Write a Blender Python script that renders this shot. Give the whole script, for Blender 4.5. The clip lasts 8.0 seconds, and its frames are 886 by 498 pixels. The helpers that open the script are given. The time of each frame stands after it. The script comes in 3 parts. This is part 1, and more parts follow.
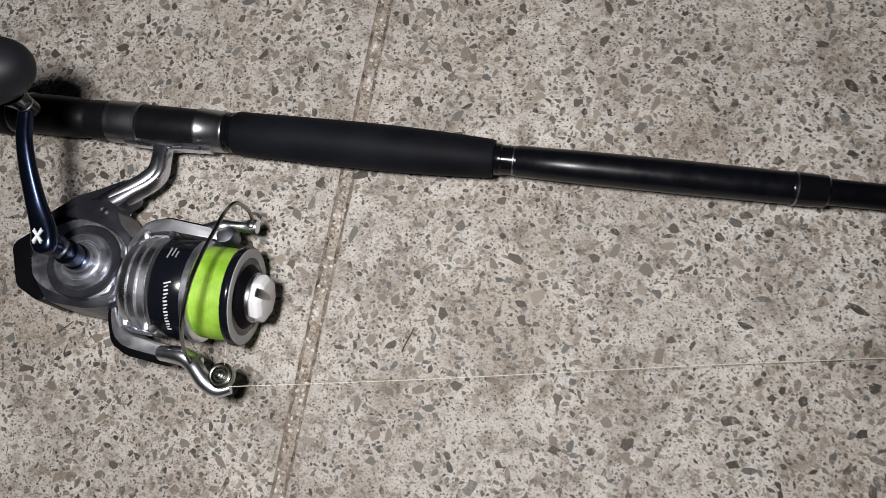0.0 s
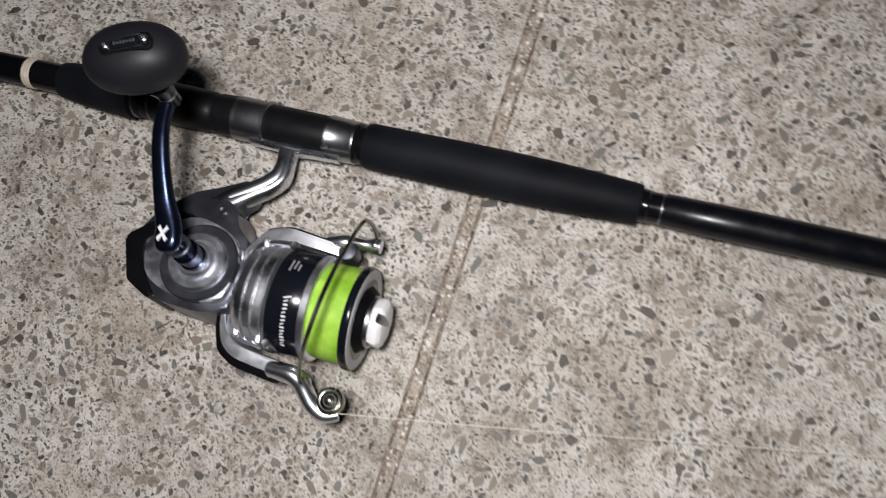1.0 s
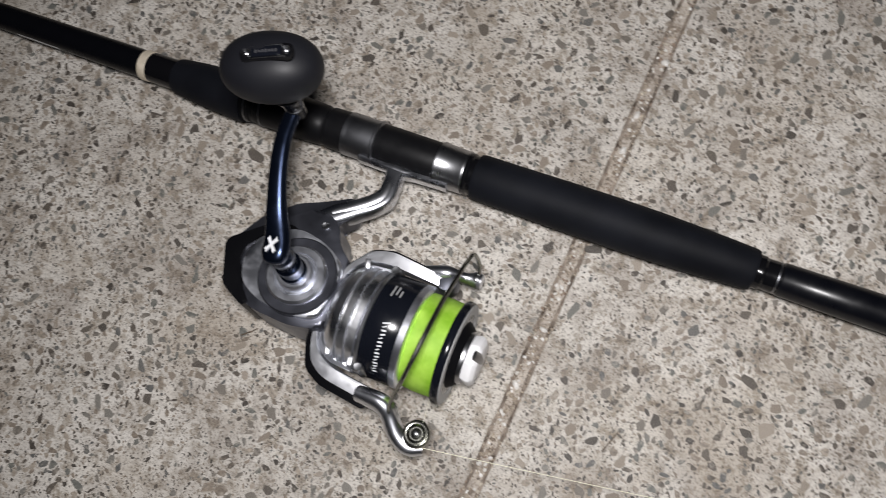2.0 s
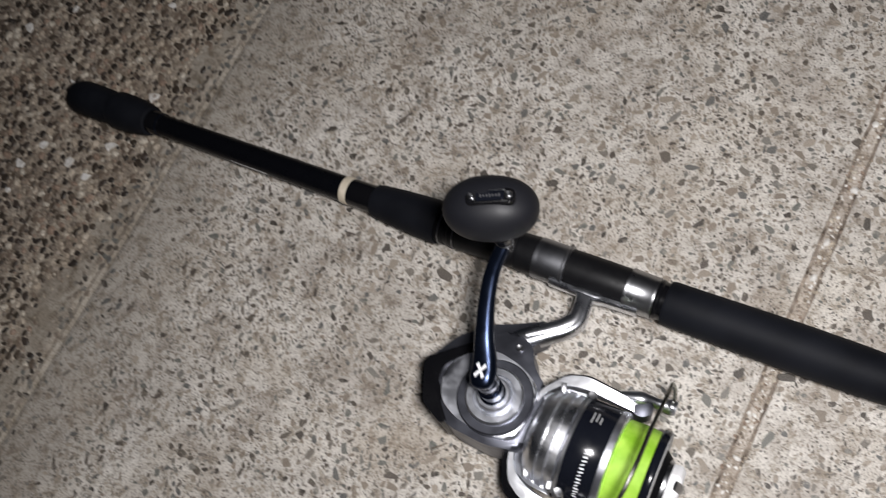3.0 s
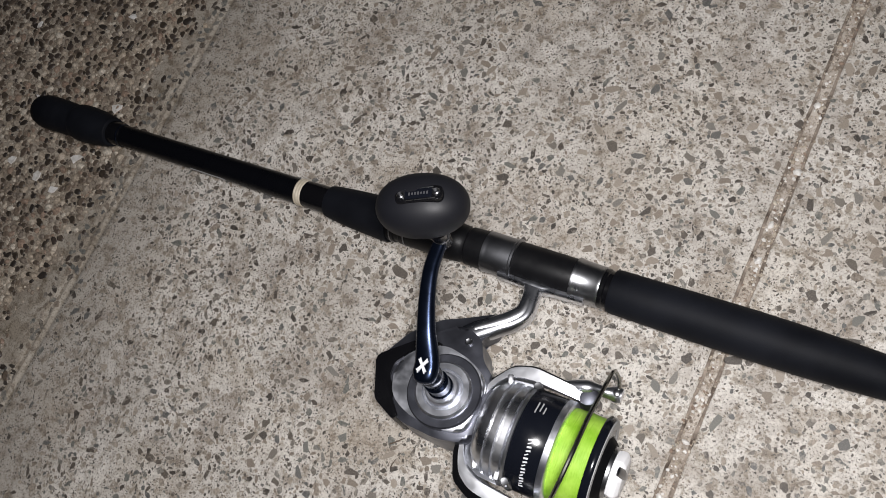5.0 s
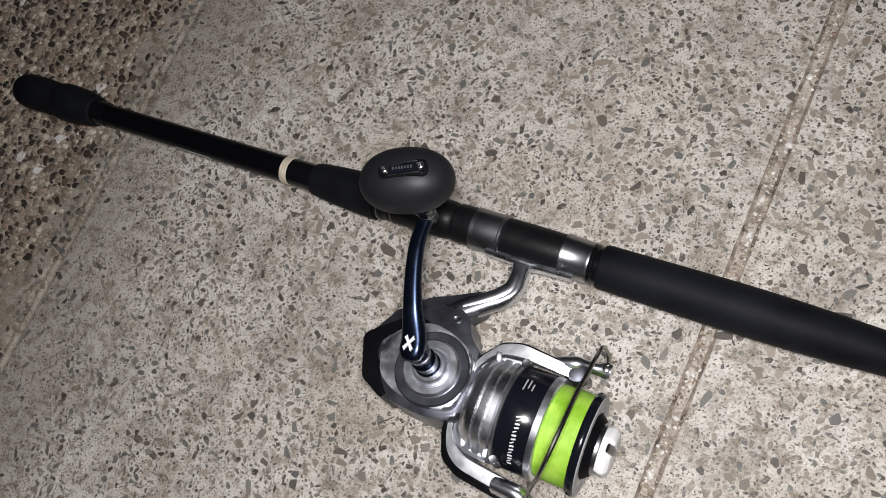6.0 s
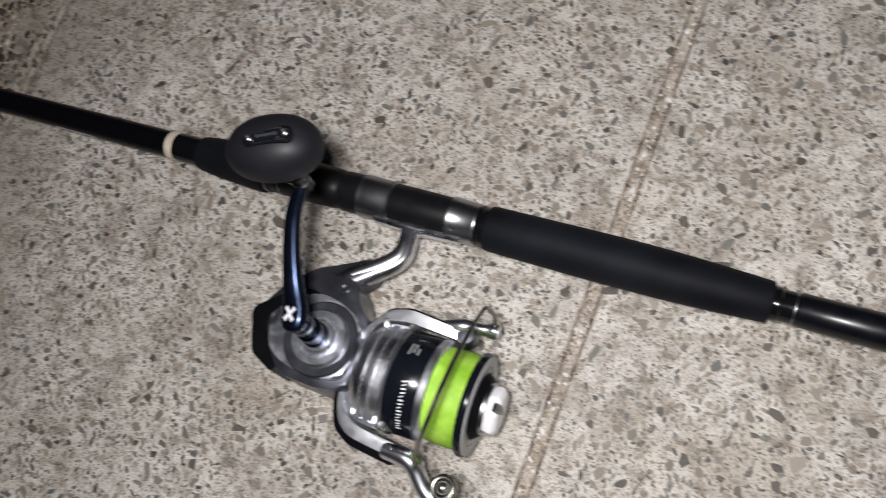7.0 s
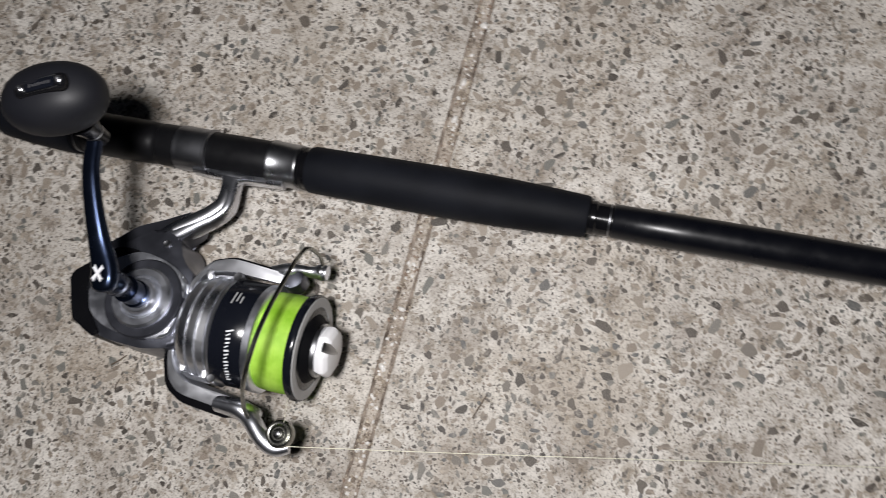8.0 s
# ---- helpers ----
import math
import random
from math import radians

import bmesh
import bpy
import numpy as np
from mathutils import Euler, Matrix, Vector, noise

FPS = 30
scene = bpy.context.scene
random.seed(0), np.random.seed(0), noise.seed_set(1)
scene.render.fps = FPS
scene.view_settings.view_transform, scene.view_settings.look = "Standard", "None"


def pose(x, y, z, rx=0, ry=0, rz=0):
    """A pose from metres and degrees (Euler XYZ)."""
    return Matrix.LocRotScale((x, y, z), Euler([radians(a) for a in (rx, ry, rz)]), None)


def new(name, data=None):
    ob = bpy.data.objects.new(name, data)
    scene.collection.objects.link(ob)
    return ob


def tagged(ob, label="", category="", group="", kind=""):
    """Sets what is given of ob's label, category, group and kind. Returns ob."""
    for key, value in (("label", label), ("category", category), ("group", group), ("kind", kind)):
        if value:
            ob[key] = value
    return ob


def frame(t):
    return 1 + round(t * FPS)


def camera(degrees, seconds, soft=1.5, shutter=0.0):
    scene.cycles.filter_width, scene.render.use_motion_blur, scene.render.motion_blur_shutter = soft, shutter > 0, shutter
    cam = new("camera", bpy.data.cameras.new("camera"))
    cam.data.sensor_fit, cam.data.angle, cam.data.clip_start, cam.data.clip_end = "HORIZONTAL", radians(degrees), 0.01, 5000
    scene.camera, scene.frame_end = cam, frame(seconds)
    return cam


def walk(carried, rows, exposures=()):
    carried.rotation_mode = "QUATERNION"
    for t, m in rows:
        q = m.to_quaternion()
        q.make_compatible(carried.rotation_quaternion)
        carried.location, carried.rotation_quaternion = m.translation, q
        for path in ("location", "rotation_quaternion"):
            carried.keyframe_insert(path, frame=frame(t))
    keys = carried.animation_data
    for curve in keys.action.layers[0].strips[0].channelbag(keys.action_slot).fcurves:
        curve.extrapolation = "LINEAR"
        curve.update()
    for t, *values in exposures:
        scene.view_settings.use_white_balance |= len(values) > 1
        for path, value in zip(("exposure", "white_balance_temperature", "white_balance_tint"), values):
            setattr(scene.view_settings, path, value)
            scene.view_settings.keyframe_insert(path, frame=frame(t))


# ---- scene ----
cam = camera(57.99, 8.0, soft=0.85, shutter=0.45)
ROWS = [
    (0.0, 0.2622, -0.2340, 0.6200, 10.02, 7.17, -0.00),
    (0.5, 0.2361, -0.2237, 0.6087, 10.25, 7.61, 2.29),
    (1.0, 0.1823, -0.2117, 0.5995, 11.49, 7.93, 7.08),
    (1.2, 0.1648, -0.1979, 0.5927, 11.78, 7.67, 8.48),
    (2.3, 0.1083, -0.2080, 0.6033, 15.19, 9.76, 15.86),
    (2.5, 0.0925, -0.2080, 0.6097, 16.47, 11.03, 16.56),
    (2.8, 0.0767, -0.2019, 0.6290, 19.06, 13.90, 17.38),
    (3.0, 0.0622, -0.1979, 0.6465, 20.00, 15.26, 17.28),
    (3.2, 0.0605, -0.1950, 0.6517, 20.42, 16.52, 17.06),
    (3.5, 0.0645, -0.1923, 0.6491, 20.36, 16.97, 16.60),
    (4.0, 0.0798, -0.1886, 0.6426, 19.82, 16.81, 15.86),
    (4.5, 0.0971, -0.1847, 0.6402, 19.48, 16.52, 15.36),
    (4.7, 0.1053, -0.1844, 0.6404, 19.45, 16.77, 15.37),
    (5.8, 0.1157, -0.1865, 0.6319, 17.82, 16.89, 14.83),
    (6.0, 0.1170, -0.1855, 0.6287, 17.73, 16.81, 14.76),
    (6.3, 0.1264, -0.1809, 0.6324, 17.32, 16.47, 14.47),
    (6.5, 0.1300, -0.1833, 0.6310, 16.56, 16.02, 13.65),
    (6.7, 0.1361, -0.1804, 0.6287, 15.66, 15.53, 12.65),
    (7.0, 0.1626, -0.1803, 0.6094, 14.95, 14.18, 11.02),
    (7.5, 0.2053, -0.1821, 0.6029, 13.12, 11.57, 8.03),
    (7.8, 0.2210, -0.1905, 0.5879, 11.90, 10.50, 6.22),
    (8.0, 0.2253, -0.1886, 0.5845, 10.96, 9.35, 4.37),
]
EXPOSURES = [(0.0, -0.25), (0.5, -0.27), (1.0, -0.2), (2.5, -0.24), (3.0, 0.0), (3.5, 0.02), (4.5, 0.0), (6.0, -0.02), (7.0, -0.08), (7.5, -0.2), (8.0, -0.17)]
walk(cam, [(t, pose(*row)) for t, *row in ROWS], EXPOSURES)

# ---- night: a dim sky and the torch that is held over the rod ----
world = bpy.data.worlds.new("night")
scene.world = world
world.use_nodes = True
world.node_tree.nodes["Background"].inputs["Color"].default_value = (0.62, 0.72, 1.0, 1)
world.node_tree.nodes["Background"].inputs["Strength"].default_value = 0.009
torch_data = bpy.data.lights.new("torch_light", "POINT")
torch_data.energy, torch_data.color, torch_data.shadow_soft_size = 24.6, (1.0, 0.976, 0.984), 0.045
torch = new("torch_light", torch_data)
torch.location = (0.136, -0.184, 0.705)


# ---- materials ----
def material(name, color, rough=0.5, metal=0.0, **more):
    m = bpy.data.materials.new(name)
    m.use_nodes = True
    b = m.node_tree.nodes["Principled BSDF"]
    b.inputs["Base Color"].default_value = (*color, 1)
    b.inputs["Roughness"].default_value = rough
    b.inputs["Metallic"].default_value = metal
    for key, value in more.items():
        b.inputs[key.replace("_", " ")].default_value = value
    return m


def node(m, kind, **values):
    n = m.node_tree.nodes.new(kind)
    for key, value in values.items():
        if key in n.inputs:
            n.inputs[key].default_value = value
    return n


def wire(m, a, out, b, into):
    m.node_tree.links.new(a.outputs[out], b.inputs[into])


def coords(m):
    return node(m, "ShaderNodeTexCoord")


def ramp(m, stops, smooth=True):
    n = node(m, "ShaderNodeValToRGB")
    e = n.color_ramp.elements
    while len(e) < len(stops):
        e.new(0.5)
    for el, (at, c) in zip(e, stops):
        el.position, el.color = at, (*c, 1) if len(c) == 3 else c
    n.color_ramp.interpolation = "LINEAR" if smooth else "CONSTANT"
    return n


def bumped(m, scale, strength, distance, detail=3.0, source="Object", stretch=None):
    """Fine relief from noise."""
    c, n, b = coords(m), node(m, "ShaderNodeTexNoise", Scale=scale, Detail=detail), node(m, "ShaderNodeBump", Strength=strength, Distance=distance)
    if stretch:
        mp = node(m, "ShaderNodeMapping")
        mp.inputs["Scale"].default_value = stretch
        wire(m, c, source, mp, "Vector"), wire(m, mp, "Vector", n, "Vector")
    else:
        wire(m, c, source, n, "Vector")
    wire(m, n, "Fac", b, "Height")
    wire(m, b, "Normal", m.node_tree.nodes["Principled BSDF"], "Normal")
    return n


def mottled(m, scale, low, high, into="Roughness", at=(0.35, 0.65), source="Object"):
    """Noise between two values (or colours) on one input."""
    c, n = coords(m), node(m, "ShaderNodeTexNoise", Scale=scale, Detail=4.0)
    low, high = [(v, v, v) if isinstance(v, float) else v for v in (low, high)]
    r = ramp(m, [(at[0], low), (at[1], high)])
    wire(m, c, source, n, "Vector"), wire(m, n, "Fac", r, "Fac")
    wire(m, r, "Color", m.node_tree.nodes["Principled BSDF"], into)


def mix(m, a, b, fac, kind="MIX"):
    """A colour mix of two sockets (node, output) by a third, or by a number."""
    n = node(m, "ShaderNodeMix")
    n.data_type, n.blend_type = "RGBA", kind
    for s, i in ((a, 6), (b, 7), (fac, 0)):
        if isinstance(s, tuple) and not isinstance(s[0], (int, float)):
            m.node_tree.links.new(s[0].outputs[s[1]], n.inputs[i])
        elif i == 0:
            n.inputs[i].default_value = s
        else:
            n.inputs[i].default_value = (*s, 1)
    return n


def make_cement(name, tones, stain, smear=False):
    """Worn cement: broad tone, brown stains, scuffed patches, grain and tiny dark specks."""
    m = material(name, tones[1], 0.8)
    b, c = m.node_tree.nodes["Principled BSDF"], coords(m)
    large = node(m, "ShaderNodeTexNoise", Scale=6.0, Detail=6.0, Roughness=0.65)
    blotch = node(m, "ShaderNodeTexNoise", Scale=17.0, Detail=7.0, Roughness=0.72, Distortion=0.4)
    scuff = node(m, "ShaderNodeTexNoise", Scale=75.0, Detail=6.0, Roughness=0.75)
    grain = node(m, "ShaderNodeTexNoise", Scale=520.0, Detail=4.0, Roughness=0.7)
    fleck = node(m, "ShaderNodeTexVoronoi", Scale=420.0, Randomness=1.0)
    for n in (large, blotch, scuff, grain, fleck):
        wire(m, c, "Object", n, "Vector")
    tone = ramp(m, [(0.32, tones[0]), (0.5, tones[1]), (0.68, tones[2])])
    wire(m, large, "Fac", tone, "Fac")
    dirt = ramp(m, [(0.48, (0, 0, 0)), (0.62, (0.62, 0.62, 0.62))])
    wire(m, blotch, "Fac", dirt, "Fac")
    stained = mix(m, (tone, "Color"), stain, (dirt, "Color"))
    ochre = node(m, "ShaderNodeTexNoise", Scale=9.0, Detail=6.0, Roughness=0.7)
    shift = node(m, "ShaderNodeMapping")
    shift.inputs["Location"].default_value = (3.7, 1.9, 0.0)
    wire(m, c, "Object", shift, "Vector"), wire(m, shift, "Vector", ochre, "Vector")
    och = ramp(m, [(0.5, (0, 0, 0)), (0.66, (0.2, 0.2, 0.2))])
    wire(m, ochre, "Fac", och, "Fac")
    stained = mix(m, (stained, 2), tuple(v * k for v, k in zip(tones[1], (0.82, 0.74, 0.6))), (och, "Color"))
    patch = node(m, "ShaderNodeTexNoise", Scale=8.5, Detail=7.0, Roughness=0.68, Distortion=0.3)
    move = node(m, "ShaderNodeMapping")
    move.inputs["Location"].default_value = (8.3, 5.2, 0.0)
    wire(m, c, "Object", move, "Vector"), wire(m, move, "Vector", patch, "Vector")
    worn = ramp(m, [(0.53, (0, 0, 0)), (0.62, (0.55, 0.55, 0.55))])
    wire(m, patch, "Fac", worn, "Fac")
    stained = mix(m, (stained, 2), tuple(v * k for v, k in zip(tones[1], (0.72, 0.67, 0.61))), (worn, "Color"))
    if smear:
        xyz = node(m, "ShaderNodeSeparateXYZ")
        wire(m, c, "Object", xyz, "Vector")
        along = node(m, "ShaderNodeMath")
        along.operation = "MULTIPLY_ADD"
        along.inputs[1].default_value = -0.196
        wire(m, xyz, "Y", along, 0), wire(m, xyz, "X", along, 2)
        ragged = node(m, "ShaderNodeMath")
        ragged.operation = "MULTIPLY_ADD"
        ragged.inputs[1].default_value = 0.34
        wire(m, blotch, "Fac", ragged, 0), wire(m, along, "Value", ragged, 2)
        reach = node(m, "ShaderNodeMapRange")
        for key, value in (("From Min", -0.31), ("From Max", -0.22), ("To Min", 0.62), ("To Max", 0.0)):
            reach.inputs[key].default_value = value
        wire(m, ragged, "Value", reach, "Value")
        stained = mix(m, (stained, 2), (0.3, 0.265, 0.22), (reach, "Result"))
    sc = ramp(m, [(0.36, (0.5, 0.455, 0.4)), (0.43, (0.72, 0.69, 0.65)), (0.5, (1, 1, 1)), (0.66, (1.1, 1.1, 1.1))])
    wire(m, scuff, "Fac", sc, "Fac")
    scuffed = mix(m, (stained, 2), (sc, "Color"), 1.0, "MULTIPLY")
    g = ramp(m, [(0.36, (0.5, 0.48, 0.46)), (0.47, (1, 1, 1)), (0.7, (1.15, 1.15, 1.15))])
    wire(m, grain, "Fac", g, "Fac")
    grained = mix(m, (scuffed, 2), (g, "Color"), 1.0, "MULTIPLY")
    f = ramp(m, [(0.12, (0.3, 0.28, 0.26)), (0.22, (1, 1, 1))])
    wire(m, fleck, "Distance", f, "Fac")
    flecked = mix(m, (grained, 2), (f, "Color"), 0.6, "MULTIPLY")
    wire(m, flecked, 2, b, "Base Color")
    bump = node(m, "ShaderNodeBump", Strength=0.6, Distance=0.0006)
    wire(m, grain, "Fac", bump, "Height"), wire(m, bump, "Normal", b, "Normal")
    return m


def make_stone(name, per_object, tones, rough=0.6, film=0.0):
    """Stone whose tone differs from piece to piece."""
    m = material(name, tones[0], rough)
    b, c = m.node_tree.nodes["Principled BSDF"], coords(m)
    if per_object:
        src, out = node(m, "ShaderNodeObjectInfo"), "Random"
    else:
        src, out = node(m, "ShaderNodeNewGeometry"), "Random Per Island"
    r = ramp(m, [(k / len(tones), t) for k, t in enumerate(tones)], False)
    wire(m, src, out, r, "Fac")
    n = node(m, "ShaderNodeTexNoise", Scale=450.0, Detail=4.0, Roughness=0.7)
    wire(m, c, "Object", n, "Vector")
    g = ramp(m, [(0.3, (0.55, 0.54, 0.53)), (0.5, (1, 1, 1)), (0.7, (1.45, 1.42, 1.38))])
    wire(m, n, "Fac", g, "Fac")
    x = mix(m, (r, "Color"), (g, "Color"), 1.0, "MULTIPLY")
    if film:
        n2 = node(m, "ShaderNodeTexNoise", Scale=170.0, Detail=6.0, Roughness=0.75)
        wire(m, c, "Object", n2, "Vector")
        cover = ramp(m, [(0.52, (0, 0, 0)), (0.62, (film, film, film))])
        wire(m, n2, "Fac", cover, "Fac")
        x = mix(m, (x, 2), (0.44, 0.4, 0.345), (cover, "Color"))
    wire(m, x, 2, b, "Base Color")
    bump = node(m, "ShaderNodeBump", Strength=0.3, Distance=0.0004)
    wire(m, n, "Fac", bump, "Height"), wire(m, bump, "Normal", b, "Normal")
    return m


STONE_TONES = [(0.11, 0.093, 0.076), (0.17, 0.152, 0.13), (0.06, 0.051, 0.043), (0.21, 0.175, 0.14), (0.15, 0.15, 0.135), (0.28, 0.24, 0.195), (0.085, 0.071, 0.059), (0.33, 0.285, 0.235), (0.12, 0.118, 0.112), (0.24, 0.2, 0.16), (0.19, 0.18, 0.16)]
COARSE_TONES = [(0.37, 0.31, 0.242), (0.45, 0.39, 0.315), (0.22, 0.178, 0.138), (0.4, 0.342, 0.272), (0.5, 0.45, 0.375), (0.3, 0.255, 0.205), (0.27, 0.197, 0.148), (0.17, 0.14, 0.112)]
# dark browns that paint the shade inside the gravel bed's pits
PIT_TONES = [(0.05, 0.039, 0.029), (0.09, 0.07, 0.053), (0.038, 0.031, 0.026), (0.13, 0.1, 0.077), (0.065, 0.051, 0.042), (0.2, 0.155, 0.118)]
CEMENT = make_cement("worn_cement", ((0.468, 0.436, 0.392), (0.6, 0.567, 0.52), (0.69, 0.658, 0.61)), (0.27, 0.228, 0.19), True)
STONE = make_stone("aggregate_stone", False, STONE_TONES, film=0.55)
PEBBLE = make_stone("pebble_stone", True, STONE_TONES, film=0.5)
COARSE = make_stone("coarse_gravel", False, COARSE_TONES)
PIT = make_stone("dark_pits", False, PIT_TONES, 0.45)
CHIP = make_stone("fine_dark_chip", False, [(0.08, 0.068, 0.055), (0.13, 0.11, 0.09), (0.055, 0.048, 0.04), (0.17, 0.145, 0.12), (0.1, 0.09, 0.08), (0.22, 0.18, 0.14)])
QUARTZ = material("white_quartz", (0.8, 0.78, 0.74), 0.4)
mottled(QUARTZ, 180.0, (0.6, 0.57, 0.52), (0.9, 0.88, 0.85), "Base Color")
JOINT = make_cement("joint_dirt", ((0.36, 0.316, 0.27), (0.48, 0.428, 0.373), (0.57, 0.515, 0.455)), (0.25, 0.205, 0.168))
MORTAR = make_cement("gravel_mortar", ((0.26, 0.22, 0.175), (0.38, 0.33, 0.268), (0.5, 0.445, 0.37)), (0.18, 0.142, 0.11))
STRIP = make_cement("smooth_cement_edge", ((0.31, 0.275, 0.225), (0.4, 0.36, 0.305), (0.47, 0.43, 0.37)), (0.22, 0.18, 0.135))
GROOVE = material("groove_dirt", (0.16, 0.125, 0.098), 0.95)
mottled(GROOVE, 90.0, (0.08, 0.06, 0.046), (0.34, 0.285, 0.235), "Base Color", (0.35, 0.65))

FOAM = material("black_foam", (0.008, 0.009, 0.012), 0.6, Specular_IOR_Level=0.12)
mottled(FOAM, 25.0, (0.0042, 0.0048, 0.0070), (0.0088, 0.0098, 0.0135), "Base Color")
bumped(FOAM, 1500.0, 0.5, 0.0003, 2.0)
LACQUER = material("black_gloss_lacquer", (0.005, 0.005, 0.006), 0.16, 0.0, Specular_IOR_Level=0.35)
mottled(LACQUER, 60.0, 0.12, 0.26)
BLANK = material("satin_black_blank", (0.003, 0.0032, 0.0045), 0.38, 0.0, Specular_IOR_Level=0.16)
mottled(BLANK, 90.0, 0.24, 0.36)
SECTION = material("gloss_black_section", (0.003, 0.0034, 0.0055), 0.3, 0.0, Specular_IOR_Level=0.4)
mottled(SECTION, 90.0, 0.26, 0.36)
SEAT = material("black_graphite_plastic", (0.006, 0.006, 0.007), 0.45, 0.0, Specular_IOR_Level=0.2)
mottled(SEAT, 120.0, 0.4, 0.52)
CREAM = material("cream_ring", (0.6, 0.53, 0.42), 0.5)
mottled(CREAM, 120.0, (0.48, 0.42, 0.32), (0.66, 0.59, 0.48), "Base Color")
STEEL = material("brushed_steel", (0.4, 0.405, 0.42), 0.28, 1.0)
mottled(STEEL, 40.0, 0.25, 0.35)
HOOD = material("satin_steel", (0.3, 0.305, 0.325), 0.32, 1.0)
mottled(HOOD, 40.0, 0.3, 0.4)
ALLOY = material("satin_silver_alloy", (0.84, 0.86, 0.92), 0.36, 1.0)
mottled(ALLOY, 90.0, 0.3, 0.42)
bumped(ALLOY, 45.0, 0.2, 0.0012, 2.0)
CUP = material("turned_silver_alloy", (0.86, 0.87, 0.9), 0.34, 1.0)
mottled(CUP, 45.0, 0.26, 0.42)
bumped(CUP, 70.0, 0.6, 0.002, 2.0, "Object", (0.4, 1.0, 1.0))
DARK_ALLOY = material("dark_grey_alloy", (0.13, 0.135, 0.16), 0.36, 0.9)
mottled(DARK_ALLOY, 60.0, 0.3, 0.44)
ARM = material("cast_silver_alloy", (0.74, 0.75, 0.78), 0.36, 1.0)
mottled(ARM, 40.0, 0.3, 0.42)
bumped(ARM, 60.0, 0.25, 0.0010, 2.0)
STEM = material("grey_alloy", (0.72, 0.735, 0.78), 0.3, 1.0)
mottled(STEM, 50.0, 0.24, 0.36)
DRAG = material("bright_silver", (0.95, 0.95, 0.96), 0.4, 0.0)
mottled(DRAG, 80.0, 0.44, 0.56)
RECESS = material("matt_black_drag_cap", (0.003, 0.003, 0.004), 0.6, Specular_IOR_Level=0.1)
mottled(RECESS, 80.0, 0.5, 0.7)
COVER = material("black_gloss_cover", (0.005, 0.005, 0.006), 0.2, 0.0, Specular_IOR_Level=0.3)
mottled(COVER, 60.0, 0.16, 0.3)
NAVY = material("blue_black_anodised", (0.018, 0.026, 0.05), 0.24, 0.9)
mottled(NAVY, 60.0, 0.16, 0.28)
SKIRT = material("black_anodised", (0.006, 0.007, 0.011), 0.18, 0.0, Specular_IOR_Level=0.35)
mottled(SKIRT, 60.0, 0.14, 0.24)
RUBBER = material("black_rubber_knob", (0.0072, 0.0076, 0.0105), 0.52, 0.0, Specular_IOR_Level=0.3)
mottled(RUBBER, 40.0, 0.48, 0.62)
bumped(RUBBER, 1200.0, 0.2, 0.0002)
BRAID = material("lime_braided_line", (0.3, 0.58, 0.035), 0.6)
mottled(BRAID, 70.0, (0.24, 0.5, 0.02), (0.42, 0.7, 0.08), "Base Color")
bumped(BRAID, 60.0, 0.8, 0.0008, 2.0, "Object", (18.0, 1.0, 1.0))
TWIG = material("dry_twig", (0.09, 0.065, 0.045), 0.8)
mottled(TWIG, 400.0, (0.06, 0.043, 0.03), (0.14, 0.105, 0.075), "Base Color")
WHITE = material("white_print", (0.75, 0.76, 0.78), 0.45)
GREY = material("grey_print", (0.42, 0.42, 0.42), 0.5)
DIM = material("dim_print", (0.07, 0.07, 0.075), 0.45)
WIRE = material("dark_steel_wire", (0.3, 0.3, 0.27), 0.25, 1.0)
NYLON = material("clear_pale_line", (0.85, 0.83, 0.66), 0.35)


# ---- builders ----
def finish(bm, name, mat, smooth=40.0):
    me = bpy.data.meshes.new(name)
    bmesh.ops.recalc_face_normals(bm, faces=bm.faces[:])
    bm.to_mesh(me)
    bm.free()
    for m in mat if isinstance(mat, (list, tuple)) else [mat]:
        me.materials.append(m)
    if smooth:
        me.polygons.foreach_set("use_smooth", [True] * len(me.polygons))
        me.set_sharp_from_angle(angle=radians(smooth))
    return me


def part(name, bm, mat, parent, label="", smooth=40.0):
    ob = new(name, finish(bm, name, mat, smooth))
    ob.parent = parent
    return tagged(ob, label)


def lathe(profile, segs=48, close=True, at=(0, 0, 0), turn=None, wobble=None):
    """Revolves (along, radius) stations round the local x axis."""
    bm = bmesh.new()
    rings = []
    for a, r in profile:
        ring = []
        for k in range(segs):
            th = 2 * math.pi * k / segs
            rr = r if wobble is None else r * (1 + wobble(a, th))
            ring.append(bm.verts.new((a, rr * math.cos(th), rr * math.sin(th))))
        rings.append(ring)
    for p, q in zip(rings, rings[1:]):
        for k in range(segs):
            bm.faces.new((p[k], p[(k + 1) % segs], q[(k + 1) % segs], q[k]))
    if close:
        bm.faces.new(rings[0]), bm.faces.new(rings[-1])
    m = Matrix.Translation(at)
    if turn is not None:
        m = m @ turn
    bmesh.ops.transform(bm, matrix=m, verts=bm.verts[:])
    return bm


UPRIGHT = Matrix.Rotation(radians(-90), 4, "Y")  # local x axis to +z


